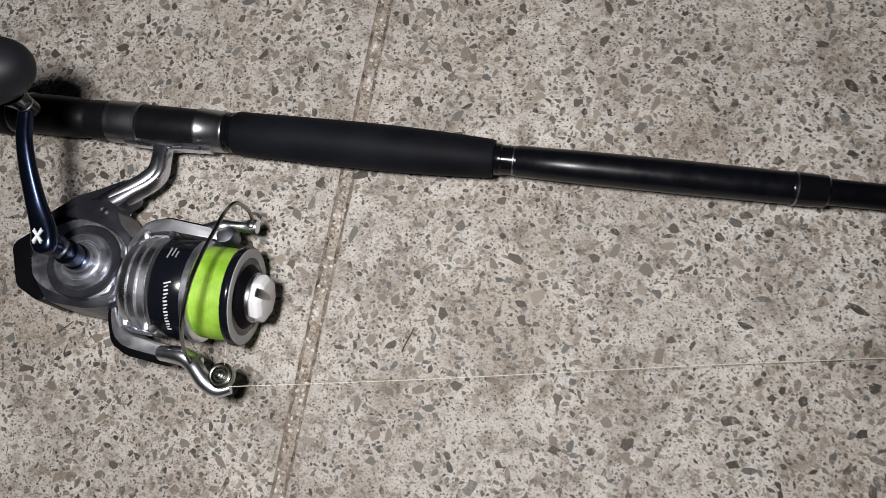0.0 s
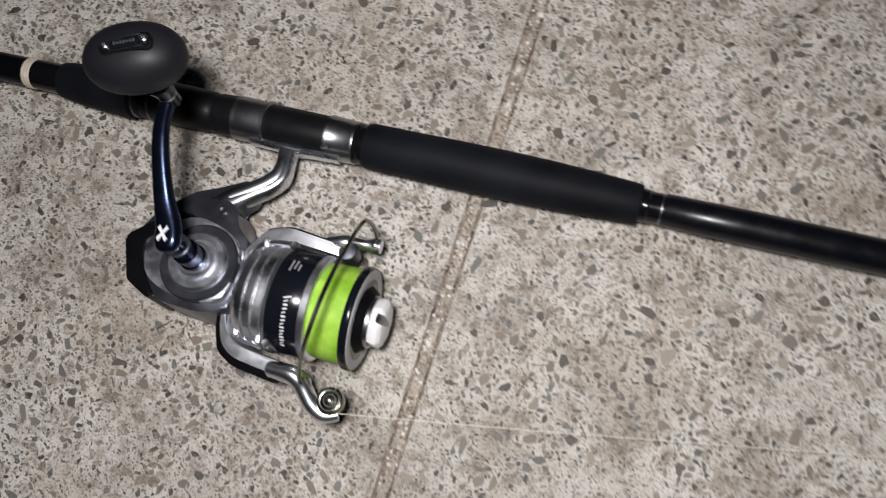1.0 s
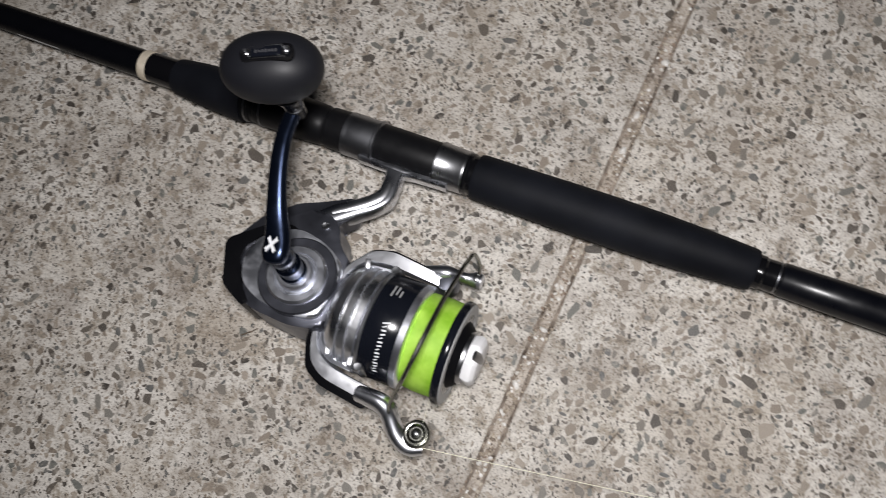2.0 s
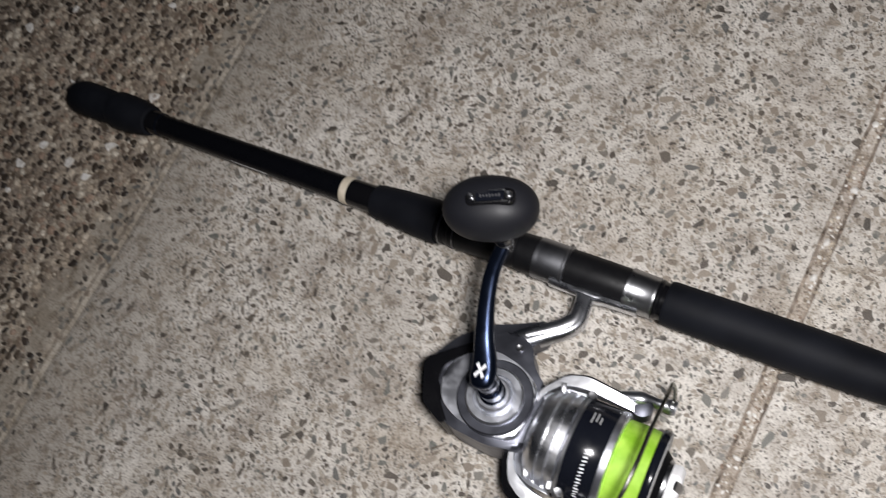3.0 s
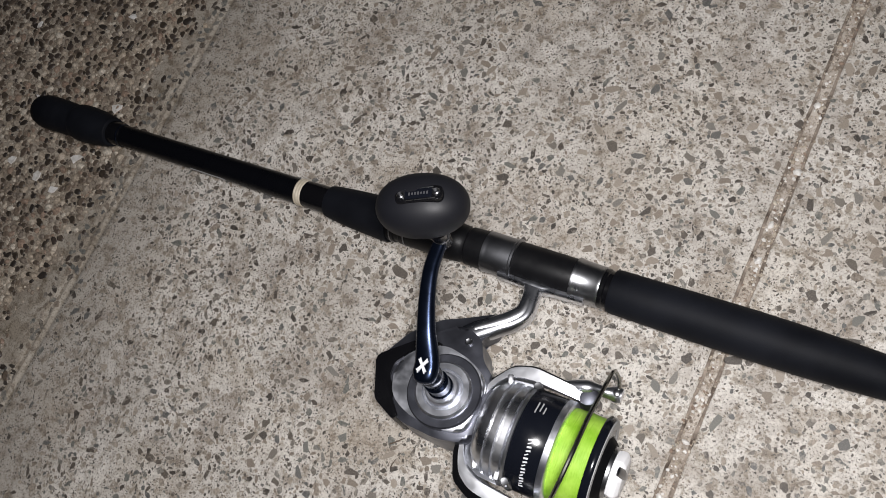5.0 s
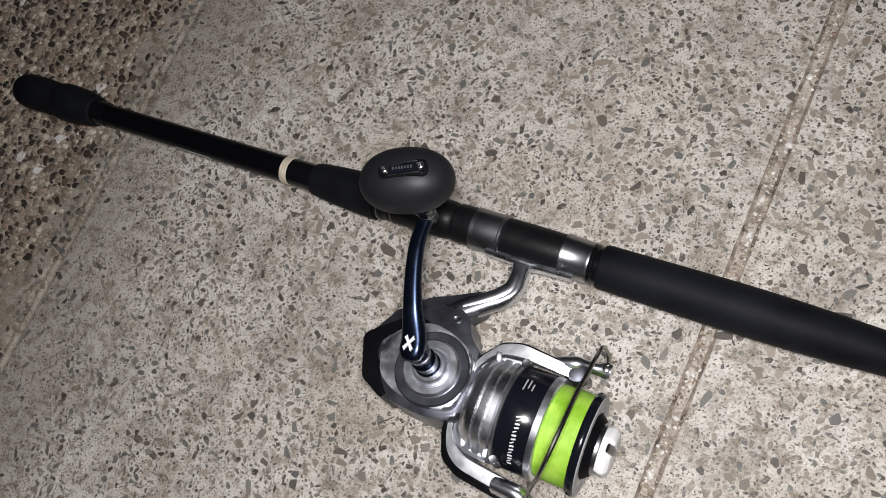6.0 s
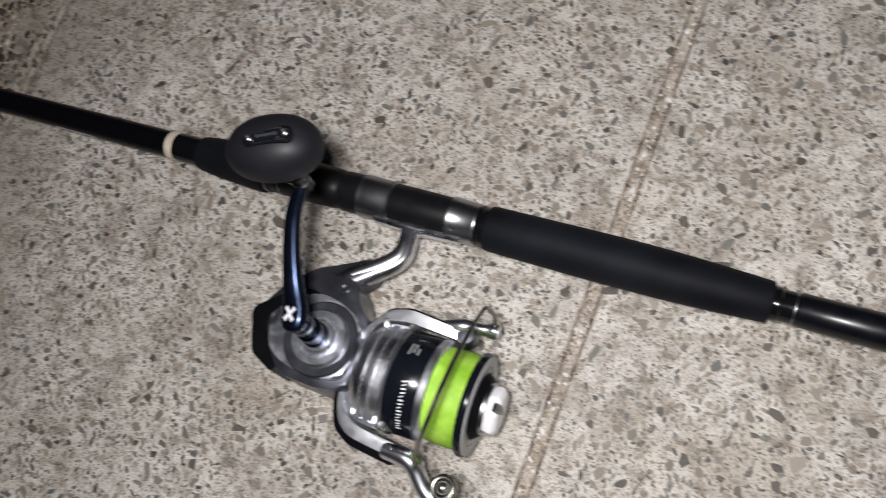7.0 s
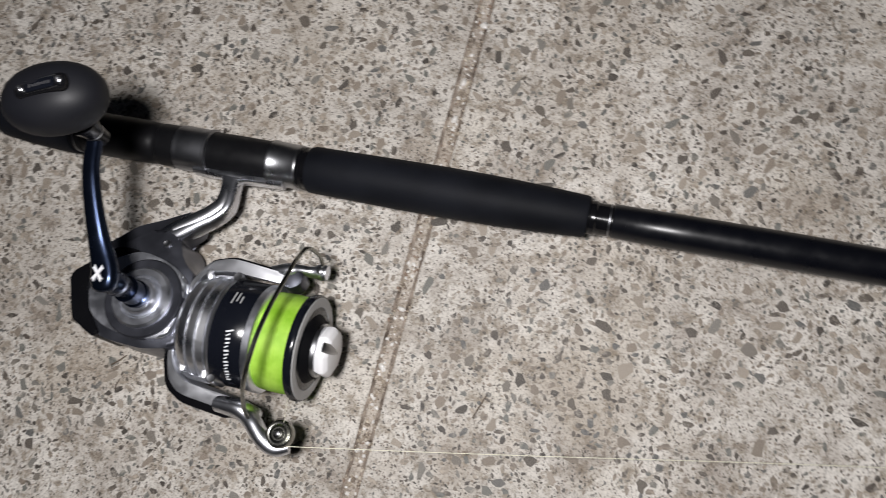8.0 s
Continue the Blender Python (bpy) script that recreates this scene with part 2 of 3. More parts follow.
def prism(outline, low, high, bevel=0.0, segs=2):
    """An outline in the xy plane, raised from low to high, its edges rounded."""
    bm = bmesh.new()
    a = [bm.verts.new((x, y, low)) for x, y in outline]
    b = [bm.verts.new((x, y, high)) for x, y in outline]
    n = len(outline)
    bm.faces.new(a), bm.faces.new(b)
    for k in range(n):
        bm.faces.new((a[k], a[(k + 1) % n], b[(k + 1) % n], b[k]))
    if bevel:
        edges = [e for e in bm.edges if abs(e.verts[0].co.z - e.verts[1].co.z) < 1e-6]
        bmesh.ops.bevel(bm, geom=edges, offset=bevel, segments=segs, profile=0.5, affect="EDGES", clamp_overlap=True)
    return bm


def smooth_path(points, steps=8):
    """Catmull-Rom through the points (any number of columns)."""
    p = np.array([points[0], *points, points[-1]], float)
    out = []
    for k in range(1, len(p) - 2):
        for s in np.arange(steps) / steps:
            a, b, c, d = p[k - 1 : k + 3]
            out.append(0.5 * (2 * b + (c - a) * s + (2 * a - 5 * b + 4 * c - d) * s**2 + (3 * b - a - 3 * c + d) * s**3))
    return np.array([*out, p[-1]])


def rounded(points, r, steps=5):
    """A polygon with its corners rounded by r."""
    out, n = [], len(points)
    for k in range(n):
        a, b, c = (Vector((*points[(k + j) % n], 0)) for j in (-1, 0, 1))
        d1, d2 = a - b, c - b
        q = min(r, d1.length * 0.45, d2.length * 0.45)
        s, e = b + d1.normalized() * q, b + d2.normalized() * q
        for j in range(steps + 1):
            t = j / steps
            v = s * (1 - t) ** 2 + b * 2 * t * (1 - t) + e * t * t
            out.append((v.x, v.y))
    return out


def sweep(path, radii, segs=12, up=(0, 0, 1), power=2.0):
    """A rounded section along a path; radii: (across, along up) at each point. power over 2 squares the section."""
    bm, rings = bmesh.new(), []
    pts = [Vector(p) for p in path]
    for k, p in enumerate(pts):
        t = (pts[min(k + 1, len(pts) - 1)] - pts[max(k - 1, 0)]).normalized()
        side = t.cross(Vector(up)).normalized()
        top = side.cross(t).normalized()
        rs, ru = radii[k] if hasattr(radii[k], "__len__") else (radii[k], radii[k])
        ring = []
        for j in range(segs):
            th = 2 * math.pi * (j + 0.5) / segs
            c, s = math.cos(th), math.sin(th)
            c, s = math.copysign(abs(c) ** (2 / power), c), math.copysign(abs(s) ** (2 / power), s)
            ring.append(bm.verts.new(p + side * rs * c + top * ru * s))
        rings.append(ring)
    for a, b in zip(rings, rings[1:]):
        for j in range(segs):
            bm.faces.new((a[j], a[(j + 1) % segs], b[(j + 1) % segs], b[j]))
    bm.faces.new(rings[0]), bm.faces.new(rings[-1])
    return bm


def ball(rx, ry, rz, at=(0, 0, 0), turn=None, segs=32, power=2.0):
    bm = bmesh.new()
    bmesh.ops.create_uvsphere(bm, u_segments=segs, v_segments=segs // 2, radius=1.0)
    for v in bm.verts:
        c = [math.copysign(abs(x) ** (2 / power), x) for x in v.co]
        v.co = (c[0] * rx, c[1] * ry, c[2] * rz)
    m = Matrix.Translation(at)
    if turn is not None:
        m = m @ turn
    bmesh.ops.transform(bm, matrix=m, verts=bm.verts[:])
    return bm


def box(sx, sy, sz, at=(0, 0, 0), turn=None, bevel=0.0):
    bm = bmesh.new()
    bmesh.ops.create_cube(bm, size=1.0)
    bmesh.ops.scale(bm, vec=(sx, sy, sz), verts=bm.verts[:])
    if bevel:
        bmesh.ops.bevel(bm, geom=bm.edges[:], offset=bevel, segments=2, profile=0.5, affect="EDGES")
    m = Matrix.Translation(at)
    if turn is not None:
        m = m @ turn
    bmesh.ops.transform(bm, matrix=m, verts=bm.verts[:])
    return bm


# ---- the rod: local x runs along it towards the tip, from below the reel's foot ----
ROD_POSE = pose(0, -0.0272, 0.027, 0, 0, -7.93)


def fishing_rod():
    rod = tagged(new("fishing_rod"), "black fishing rod with foam grips lying on the concrete", "fishing rod")
    rod.matrix_world = ROD_POSE

    def soft(a, th):
        return 0.012 * noise.noise((a * 60, math.cos(th) * 1.5, math.sin(th) * 1.5))

    part("butt_cap", lathe([(-0.629, 0.004), (-0.628, 0.011), (-0.624, 0.0158), (-0.616, 0.0180), (-0.602, 0.0183), (-0.584, 0.0178), (-0.572, 0.0172), (-0.566, 0.0160)]), FOAM, rod, "rounded black rubber butt cap")
    part("butt_grip", lathe([(-0.568, 0.0160), (-0.567, 0.0184), (-0.563, 0.0193), (-0.552, 0.0194), (-0.538, 0.0185), (-0.524, 0.0164), (-0.518, 0.0150), (-0.517, 0.0136)], wobble=soft), FOAM, rod, "black foam butt grip")
    w = part("winding", lathe([(-0.518, 0.0120), (-0.516, 0.0124), (-0.506, 0.0120), (-0.501, 0.0112)]), LACQUER, rod, "gloss black winding check")
    part("silver_trim", lathe([(-0.5045, 0.0114), (-0.5040, 0.0119), (-0.5028, 0.0119), (-0.5024, 0.0114)]), NAVY, w, "thin dark trim line")
    part("rear_blank", lathe([(-0.505, 0.0108), (-0.4, 0.0113), (-0.278, 0.0120)]), BLANK, rod, "satin black rod blank")
    part("label_bar", box(0.044, 0.0012, 0.004, (-0.384, -0.0109, 0.0), bevel=0.0003), GREY, rod, "grey unreadable print on the blank")
    part("cream_ring", lathe([(-0.2793, 0.0120), (-0.2788, 0.0127), (-0.2776, 0.0130), (-0.2768, 0.0126), (-0.2758, 0.0130), (-0.2748, 0.0130), (-0.2740, 0.0126), (-0.2730, 0.0130), (-0.2720, 0.0127), (-0.2715, 0.0122)]), CREAM, rod, "cream trim ring")
    part("winding", lathe([(-0.2718, 0.0118), (-0.2713, 0.0123), (-0.2593, 0.0126), (-0.2458, 0.0124)]), LACQUER, rod, "gloss black winding check")
    part("rear_grip", lathe([(-0.2463, 0.0125), (-0.2453, 0.0142), (-0.2418, 0.0150), (-0.22, 0.0172), (-0.19, 0.0190), (-0.181, 0.0193), (-0.178, 0.0187)], wobble=soft), FOAM, rod, "black tapered foam rear grip")
    nut = part("seat_nut", lathe([(-0.179, 0.0162), (-0.177, 0.0170), (-0.171, 0.0170), (-0.170, 0.0158), (-0.166, 0.0158), (-0.165, 0.0168), (-0.135, 0.0170), (-0.118, 0.0166), (-0.1085, 0.0160), (-0.1075, 0.0152), (-0.1040, 0.0152), (-0.1030, 0.0162), (-0.0870, 0.0166)]), SEAT, rod, "black graphite reel seat nut")
    for u in (-0.174, -0.160):
        part("silver_trim", lathe([(u - 0.0006, 0.0168), (u - 0.0004, 0.0173), (u + 0.0004, 0.0173), (u + 0.0006, 0.0168)]), HOOD, nut, "thin silver trim line")
    part("rear_hood", lathe([(-0.0878, 0.0160), (-0.0874, 0.0173), (-0.0850, 0.0174), (-0.0842, 0.0173), (-0.0826, 0.0174), (-0.0630, 0.0171), (-0.0620, 0.0181), (-0.0604, 0.0181), (-0.0598, 0.0165)]), HOOD, rod, "satin steel reel seat hood")
    part("reel_seat", lathe([(-0.061, 0.0150), (-0.060, 0.0163), (-0.040, 0.0164), (-0.011, 0.0162), (-0.009, 0.0156)]), SEAT, rod, "black graphite reel seat")
    part("front_hood", lathe([(-0.0108, 0.0158), (-0.0103, 0.0177), (-0.0080, 0.0177), (-0.0072, 0.0172), (0.0105, 0.0166), (0.0118, 0.0169), (0.0128, 0.0166), (0.0132, 0.0152)]), STEEL, rod, "brushed steel front hood")
    part("grip_check", lathe([(0.0128, 0.0148), (0.0135, 0.0161), (0.0160, 0.0162), (0.0170, 0.0152), (0.0225, 0.0152)]), LACQUER, rod, "gloss black grip check")
    part("foregrip", lathe([(0.0200, 0.0150), (0.0205, 0.0168), (0.0235, 0.0176), (0.05, 0.0179), (0.09, 0.0184), (0.125, 0.0185), (0.16, 0.0181), (0.19, 0.0170), (0.215, 0.0157), (0.2270, 0.0150), (0.2295, 0.0142), (0.2300, 0.0120)], wobble=soft), FOAM, rod, "long black foam foregrip")
    w = part("winding", lathe([(0.229, 0.0118), (0.2300, 0.0122), (0.2345, 0.0122), (0.2355, 0.0113), (0.2470, 0.0113)]), LACQUER, rod, "gloss black winding with silver trim")
    part("silver_trim", lathe([(0.2440, 0.01145), (0.2443, 0.0116), (0.2449, 0.0116), (0.2452, 0.01145)]), HOOD, w, "thin silver trim line")
    part("lower_section", lathe([(0.2465, 0.0112), (0.2475, 0.0120), (0.30, 0.0126), (0.37, 0.0127), (0.43, 0.0122), (0.447, 0.0120)]), SECTION, rod, "satin black lower rod section")
    f = part("ferrule", lathe([(0.4465, 0.0118), (0.4475, 0.0123), (0.452, 0.0124), (0.471, 0.0118), (0.4725, 0.0104)]), LACQUER, rod, "gloss black ferrule")
    part("silver_trim", lathe([(0.4490, 0.0122), (0.4493, 0.0127), (0.4503, 0.0127), (0.4506, 0.0122)]), STEEL, f, "thin silver trim line")
    part("tip_blank", lathe([(0.472, 0.0098), (0.6, 0.0090), (1.0, 0.0066), (1.5, 0.0036), (1.75, 0.0018)], 24), BLANK, rod, "slim black tapering blank")
    return rod


fishing_rod()

# ---- the reel: x as the rod's, y from the spool to the rod, z along the handle's axle ----
REEL_POSE = pose(0, -0.0272, 0.027, 0, 0, -7.93) @ pose(0, 0, 0, -8.0)
SPOOL = (0.0, -0.1317, 0.0)  # on the spool's axis


def spinning_reel():
    reel = tagged(new("spinning_reel"), "silver and black spinning reel filled with lime green line", "fishing reel")
    reel.matrix_world = REEL_POSE

    # foot and stem
    foot = sweep(smooth_path([(-0.070, -0.0165, 0.0), (-0.045, -0.0170, 0.0), (-0.030, -0.0172, 0.0), (0.003, -0.0160, 0.0)], 5), [(0.003, 0.006)] * 6 + [(0.0040, 0.0068)] * 5 + [(0.003, 0.006)] * 5, 12, power=3.0)
    part("foot", foot, STEM, reel, "silver reel foot")
    sp = smooth_path([(-0.0385, -0.013, 0.0, 0.0110, 0.0060), (-0.0378, -0.021, 0.0, 0.0074, 0.0066), (-0.0366, -0.032, 0.0, 0.0070, 0.0072), (-0.0370, -0.0415, 0.0, 0.0078, 0.0078), (-0.0430, -0.0500, 0.0, 0.0078, 0.0082), (-0.0520, -0.0575, 0.0, 0.0076, 0.0088), (-0.0640, -0.0670, 0.0, 0.0084, 0.0094), (-0.0730, -0.0745, 0.0, 0.0078, 0.0085)], 6)
    part("stem", sweep([p[:3] for p in sp], [(p[3], p[4]) for p in sp], 24, power=3.6), STEM, reel, "curved silver stem", 22.0)
    for off, wide in ((-0.0006, 0.0034),):
        rp = smooth_path([(-0.0368 + off, -0.030, 0.0066), (-0.0372 + off, -0.0415, 0.0074), (-0.0432 + off * 0.8, -0.0500 - off * 0.6, 0.0079), (-0.0522 + off * 0.6, -0.0578 - off * 0.8, 0.0085), (-0.0665 + off * 0.6, -0.0690 - off * 0.8, 0.0090)], 6)
        part("stem_ridge", sweep(rp, [(wide * q, 0.0014 * q) for q in np.sin(np.linspace(0.15, math.pi - 0.15, len(rp))) ** 0.4], 10), ARM, reel, "bright polished ridge along the stem")

    # gear body
    neck = [(-0.1290, -0.1130), (-0.1165, -0.0890), (-0.0955, -0.0700), (-0.0780, -0.0622), (-0.0560, -0.0505), (-0.0490, -0.0640), (-0.0600, -0.0755), (-0.0500, -0.0890), (-0.0800, -0.1000)]
    part("neck", prism(rounded(neck, 0.004), -0.014, 0.0058, 0.003, 3), DARK_ALLOY, reel, "dark grey neck between stem and body")
    outline = [(-0.1265, -0.1165), (-0.1130, -0.1470), (-0.0900, -0.1575), (-0.0580, -0.1590), (-0.0340, -0.1530), (-0.0330, -0.1030), (-0.0500, -0.0900), (-0.0560, -0.0760), (-0.0750, -0.0680), (-0.0980, -0.0860)]
    part("body", prism(rounded(outline, 0.007), -0.030, 0.0105, 0.004, 3), DARK_ALLOY, reel, "dark grey metal gear body")
    plate = [(-0.1120, -0.1180), (-0.1040, -0.1420), (-0.0860, -0.1510), (-0.0580, -0.1530), (-0.0380, -0.1480), (-0.0370, -0.1060), (-0.0560, -0.0950), (-0.0800, -0.0905), (-0.1000, -0.1010)]
    part("side_plate", prism(rounded(plate, 0.009), 0.0085, 0.0165, 0.003, 3), ALLOY, reel, "satin silver side plate")
    cover = [(-0.1310, -0.1170), (-0.1165, -0.1490), (-0.0960, -0.1585), (-0.0930, -0.1545), (-0.1030, -0.1440), (-0.1065, -0.1350), (-0.1130, -0.1290), (-0.1140, -0.1180), (-0.1060, -0.1040), (-0.0850, -0.0960), (-0.0830, -0.0900), (-0.1000, -0.0900)]
    part("rear_cover", prism(rounded(cover, 0.004), -0.026, 0.0135, 0.003, 3), COVER, reel, "gloss black rear cover")
    part("boss_ring", lathe([(0.012, 0.0290), (0.0180, 0.0290), (0.0190, 0.0280), (0.0190, 0.0225)], 64, True, (-0.0655, -0.1248, 0), UPRIGHT), DARK_ALLOY, reel, "dark grey bearing ring")
    part("boss", lathe([(0.014, 0.0222), (0.0205, 0.0222), (0.0225, 0.0205), (0.0225, 0.0160), (0.0215, 0.0152), (0.0215, 0.0140), (0.0250, 0.0130), (0.0265, 0.0118), (0.0265, 0.0090)], 64, True, (-0.0655, -0.1248, 0), UPRIGHT), ALLOY, reel, "stepped silver bearing boss")
    part("screw", lathe([(0.009, 0.0030), (0.0120, 0.0030), (0.0126, 0.0024), (0.0122, 0.0012)], 16, True, (-0.0655, -0.0810, 0), UPRIGHT), STEEL, reel, "small steel body screw")
    part("underside_cap", lathe([(-0.0425, 0.0120), (-0.0415, 0.0170), (-0.036, 0.0200), (-0.028, 0.0205)], 40, True, (-0.0655, -0.1248, 0), UPRIGHT), COVER, reel, "black bearing cap")

    # handle
    part("axle_collar", lathe([(0.024, 0.0098), (0.030, 0.0098), (0.0305, 0.0088), (0.0400, 0.0086), (0.0405, 0.0092), (0.0425, 0.0092)], 40, True, (-0.0655, -0.1248, 0), UPRIGHT), NAVY, reel, "dark steel collar on the handle axle")
    part("axle", lathe([(0.040, 0.0078), (0.052, 0.0076), (0.053, 0.0084), (0.060, 0.0086), (0.066, 0.0070)], 40, True, (-0.0655, -0.1248, 0), UPRIGHT), NAVY, reel, "blue-black handle axle")
    ap = smooth_path([(-0.0655, -0.1345, 0.0672, 0.0030, 0.0020), (-0.0657, -0.1325, 0.0674, 0.0066, 0.0042), (-0.0660, -0.1275, 0.0680, 0.0090, 0.0055), (-0.0678, -0.1180, 0.0700, 0.0088, 0.0058), (-0.0752, -0.1010, 0.0765, 0.0070, 0.0052), (-0.0815, -0.0800, 0.0870, 0.0060, 0.0046), (-0.0842, -0.0620, 0.0965, 0.0056, 0.0044), (-0.0828, -0.0480, 0.1040, 0.0053, 0.0044), (-0.0815, -0.0420, 0.1070, 0.0048, 0.0042)], 6)
    arm = part("handle_arm", sweep([p[:3] for p in ap], [(p[3], p[4]) for p in ap], 20, power=2.4), NAVY, reel, "curved blue-black handle arm")
    cross = []
    for k in range(4):
        a = math.pi / 4 + k * math.pi / 2
        for d, r in ((-0.22, 1.0), (0.0, 0.90), (0.22, 1.0), (math.pi / 4, 0.24)):
            cross.append((0.0046 * r * math.cos(a + d), 0.0066 * r * math.sin(a + d)))
    badge = prism(cross, -0.0012, 0.0006, 0.0)
    bmesh.ops.transform(badge, matrix=pose(-0.0676, -0.1240, 0.0750, 8, 0, 8), verts=badge.verts[:])
    part("badge", badge, WHITE, arm, "white crossed mark")
    part("knob_stem", lathe([(-0.004, 0.0060), (0.006, 0.0062), (0.012, 0.0075), (0.020, 0.0100)], 32, True, (-0.0820, -0.0420, 0.1050), pose(0, 0, 0, 0, 0, 0) @ UPRIGHT), COVER, arm, "black knob stem with steel ring")
    part("stem_ring", lathe([(0.0045, 0.0058), (0.005, 0.0064), (0.0058, 0.0064), (0.0062, 0.0060)], 32, True, (-0.0820, -0.0420, 0.1050), UPRIGHT), STEEL, arm, "thin steel ring")
    turn = pose(0, 0, 0, 0, 0, 20)
    knob = part("knob", ball(0.0320, 0.0218, 0.0205, (-0.0885, -0.0385, 0.1440), turn, 48, 2.15), RUBBER, reel, "egg-shaped black rubber power knob")
    pl = pose(-0.0850, -0.0398, 0.1632, -6, -2, 23)
    plate = prism(rounded([(-0.0160, -0.0056), (0.0160, -0.0056), (0.0160, 0.0056), (-0.0160, 0.0056)], 0.0052, 6), -0.004, 0.0008, 0.0006)
    bmesh.ops.transform(plate, matrix=pl, verts=plate.verts[:])
    kp = part("knob_plate", plate, COVER, knob, "gloss black plate with two screws")
    inset = prism(rounded([(-0.0090, -0.0036), (0.0090, -0.0036), (0.0090, 0.0036), (-0.0090, 0.0036)], 0.0014, 4), 0.0006, 0.0016, 0.0004)
    bmesh.ops.transform(inset, matrix=pl, verts=inset.verts[:])
    part("plate_inset", inset, SKIRT, kp, "glossy raised label")
    for x, y, sx, sy in ((0.0, 0.0042, 0.0195, 0.0008), (0.001, -0.0044, 0.0210, 0.0009)):
        edge = box(sx, sy, 0.0010, (x, y, 0.0012), None, 0.0003)
        bmesh.ops.transform(edge, matrix=pl, verts=edge.verts[:])
        part("chrome_edge", edge, STEEL, kp, "thin chrome edge")
    for x in (-0.0119, 0.0119):
        part("screw", lathe([(0.0004, 0.0026), (0.0020, 0.0026), (0.0026, 0.0020), (0.0022, 0.0009), (0.0016, 0.0006)], 16, True, (0, 0, 0), pl @ Matrix.Translation((x, 0, 0)) @ UPRIGHT), STEEL, kp, "bright steel screw")
    for k in range(7):
        bar = box(0.0011, (0.0022, 0.0016, 0.0019)[k % 3], 0.0004, (-0.0060 + 0.0020 * k, 0.0, 0.0017))
        bmesh.ops.transform(bar, matrix=pl, verts=bar.verts[:])
        part("print_bar", bar, DIM, kp, "dim unreadable print" if k == 0 else "")

    # rotor
    ax = SPOOL
    part("rotor_cup", lathe([(-0.0330, 0.010), (-0.0325, 0.020), (-0.0300, 0.0280), (-0.0262, 0.0330), (-0.0225, 0.0356), (-0.0185, 0.0364), (-0.0180, 0.0344), (-0.0165, 0.0342), (-0.0160, 0.0368), (-0.0112, 0.0371), (-0.0106, 0.0348), (-0.0090, 0.0346), (-0.0085, 0.0370), (-0.0040, 0.0370), (-0.0030, 0.0335), (0.003, 0.0330)], 72, True, ax), CUP, reel, "polished silver rotor cup")
    roll = Matrix.Translation(ax) @ Matrix.Rotation(radians(7), 4, "X") @ Matrix.Translation((-ax[0], -ax[1], -ax[2]))

    def edge_height(x):
        peak = 0.0138 - 0.21 * (min(max(x, -0.024), 0.034) + 0.0175)
        return peak - 0.55 * max(-0.024 - x, 0.0)

    def rolled(name, outline, low, high, bevel, mat, label, corner=0.007):
        bm = prism(rounded(outline, corner, 4), low, high, bevel, 3)
        for v in bm.verts:
            v.co.z *= edge_height(v.co.x) / 0.0138
        bmesh.ops.transform(bm, matrix=roll, verts=bm.verts[:])
        return part(name, bm, mat, reel, label)

    rolled("rotor_frame", [(0.0330, -0.0845), (-0.0080, -0.0815), (-0.0220, -0.0865), (-0.0375, -0.1025), (-0.0445, -0.1317), (-0.0420, -0.1580), (-0.0345, -0.1735), (-0.0200, -0.1815), (0.0150, -0.1860), (0.0350, -0.1885), (0.0350, -0.1800), (0.0150, -0.1760), (-0.0170, -0.1730), (-0.0325, -0.1655), (-0.0388, -0.1550), (-0.0410, -0.1317), (-0.0345, -0.1050), (-0.0215, -0.0938), (-0.0070, -0.0908), (0.0330, -0.0920)], -0.0138, 0.0138, 0.0022, ARM, "polished silver rotor arms", 0.006)
    rolled("arm_cover", [(-0.0400, -0.1050), (-0.0480, -0.1317), (-0.0462, -0.1610), (-0.0380, -0.1800), (-0.0215, -0.1875), (0.0130, -0.1915), (0.0150, -0.1850), (-0.0200, -0.1805), (-0.0340, -0.1725), (-0.0412, -0.1580), (-0.0435, -0.1317), (-0.0365, -0.1060)], -0.016, 0.0065, 0.0012, COVER, "gloss black cover along the rotor arm", 0.004)
    rolled("arm_cover", [(0.0300, -0.0830), (-0.0080, -0.0800), (-0.0230, -0.0850), (-0.0385, -0.1010), (-0.0365, -0.1022), (-0.0216, -0.0875), (-0.0080, -0.0822), (0.0300, -0.0852)], -0.016, 0.0100, 0.0007, COVER, "gloss black cover along the rotor arm", 0.004)
    rolled("rotor_web", [(-0.0390, -0.1500), (-0.0345, -0.1640), (-0.0210, -0.1700), (-0.0040, -0.1710), (-0.0100, -0.1660), (-0.0280, -0.1560), (-0.0330, -0.1400)], -0.0100, 0.0075, 0.0012, ALLOY, "grey web between cup and arm", 0.002)
    rolled("rotor_web", [(-0.0390, -0.1180), (-0.0320, -0.1045), (-0.0190, -0.0950), (-0.0040, -0.0930), (-0.0040, -0.0965), (-0.0180, -0.1000), (-0.0300, -0.1180)], -0.0100, 0.0075, 0.0012, ALLOY, "grey web between cup and arm", 0.002)
    for x, y, z, turn in ((-0.0215, -0.0985, 0.0170, 20), (-0.0240, -0.1645, 0.0100, 25), (-0.0050, -0.1660, 0.0130, 8)):
        bm = box(0.0042, 0.0072, 0.0085, (x, y, z), pose(0, 0, 0, 6, 12, turn), 0.0011)
        part("casting_pad", bm, ARM, reel, "small bright casting pad")
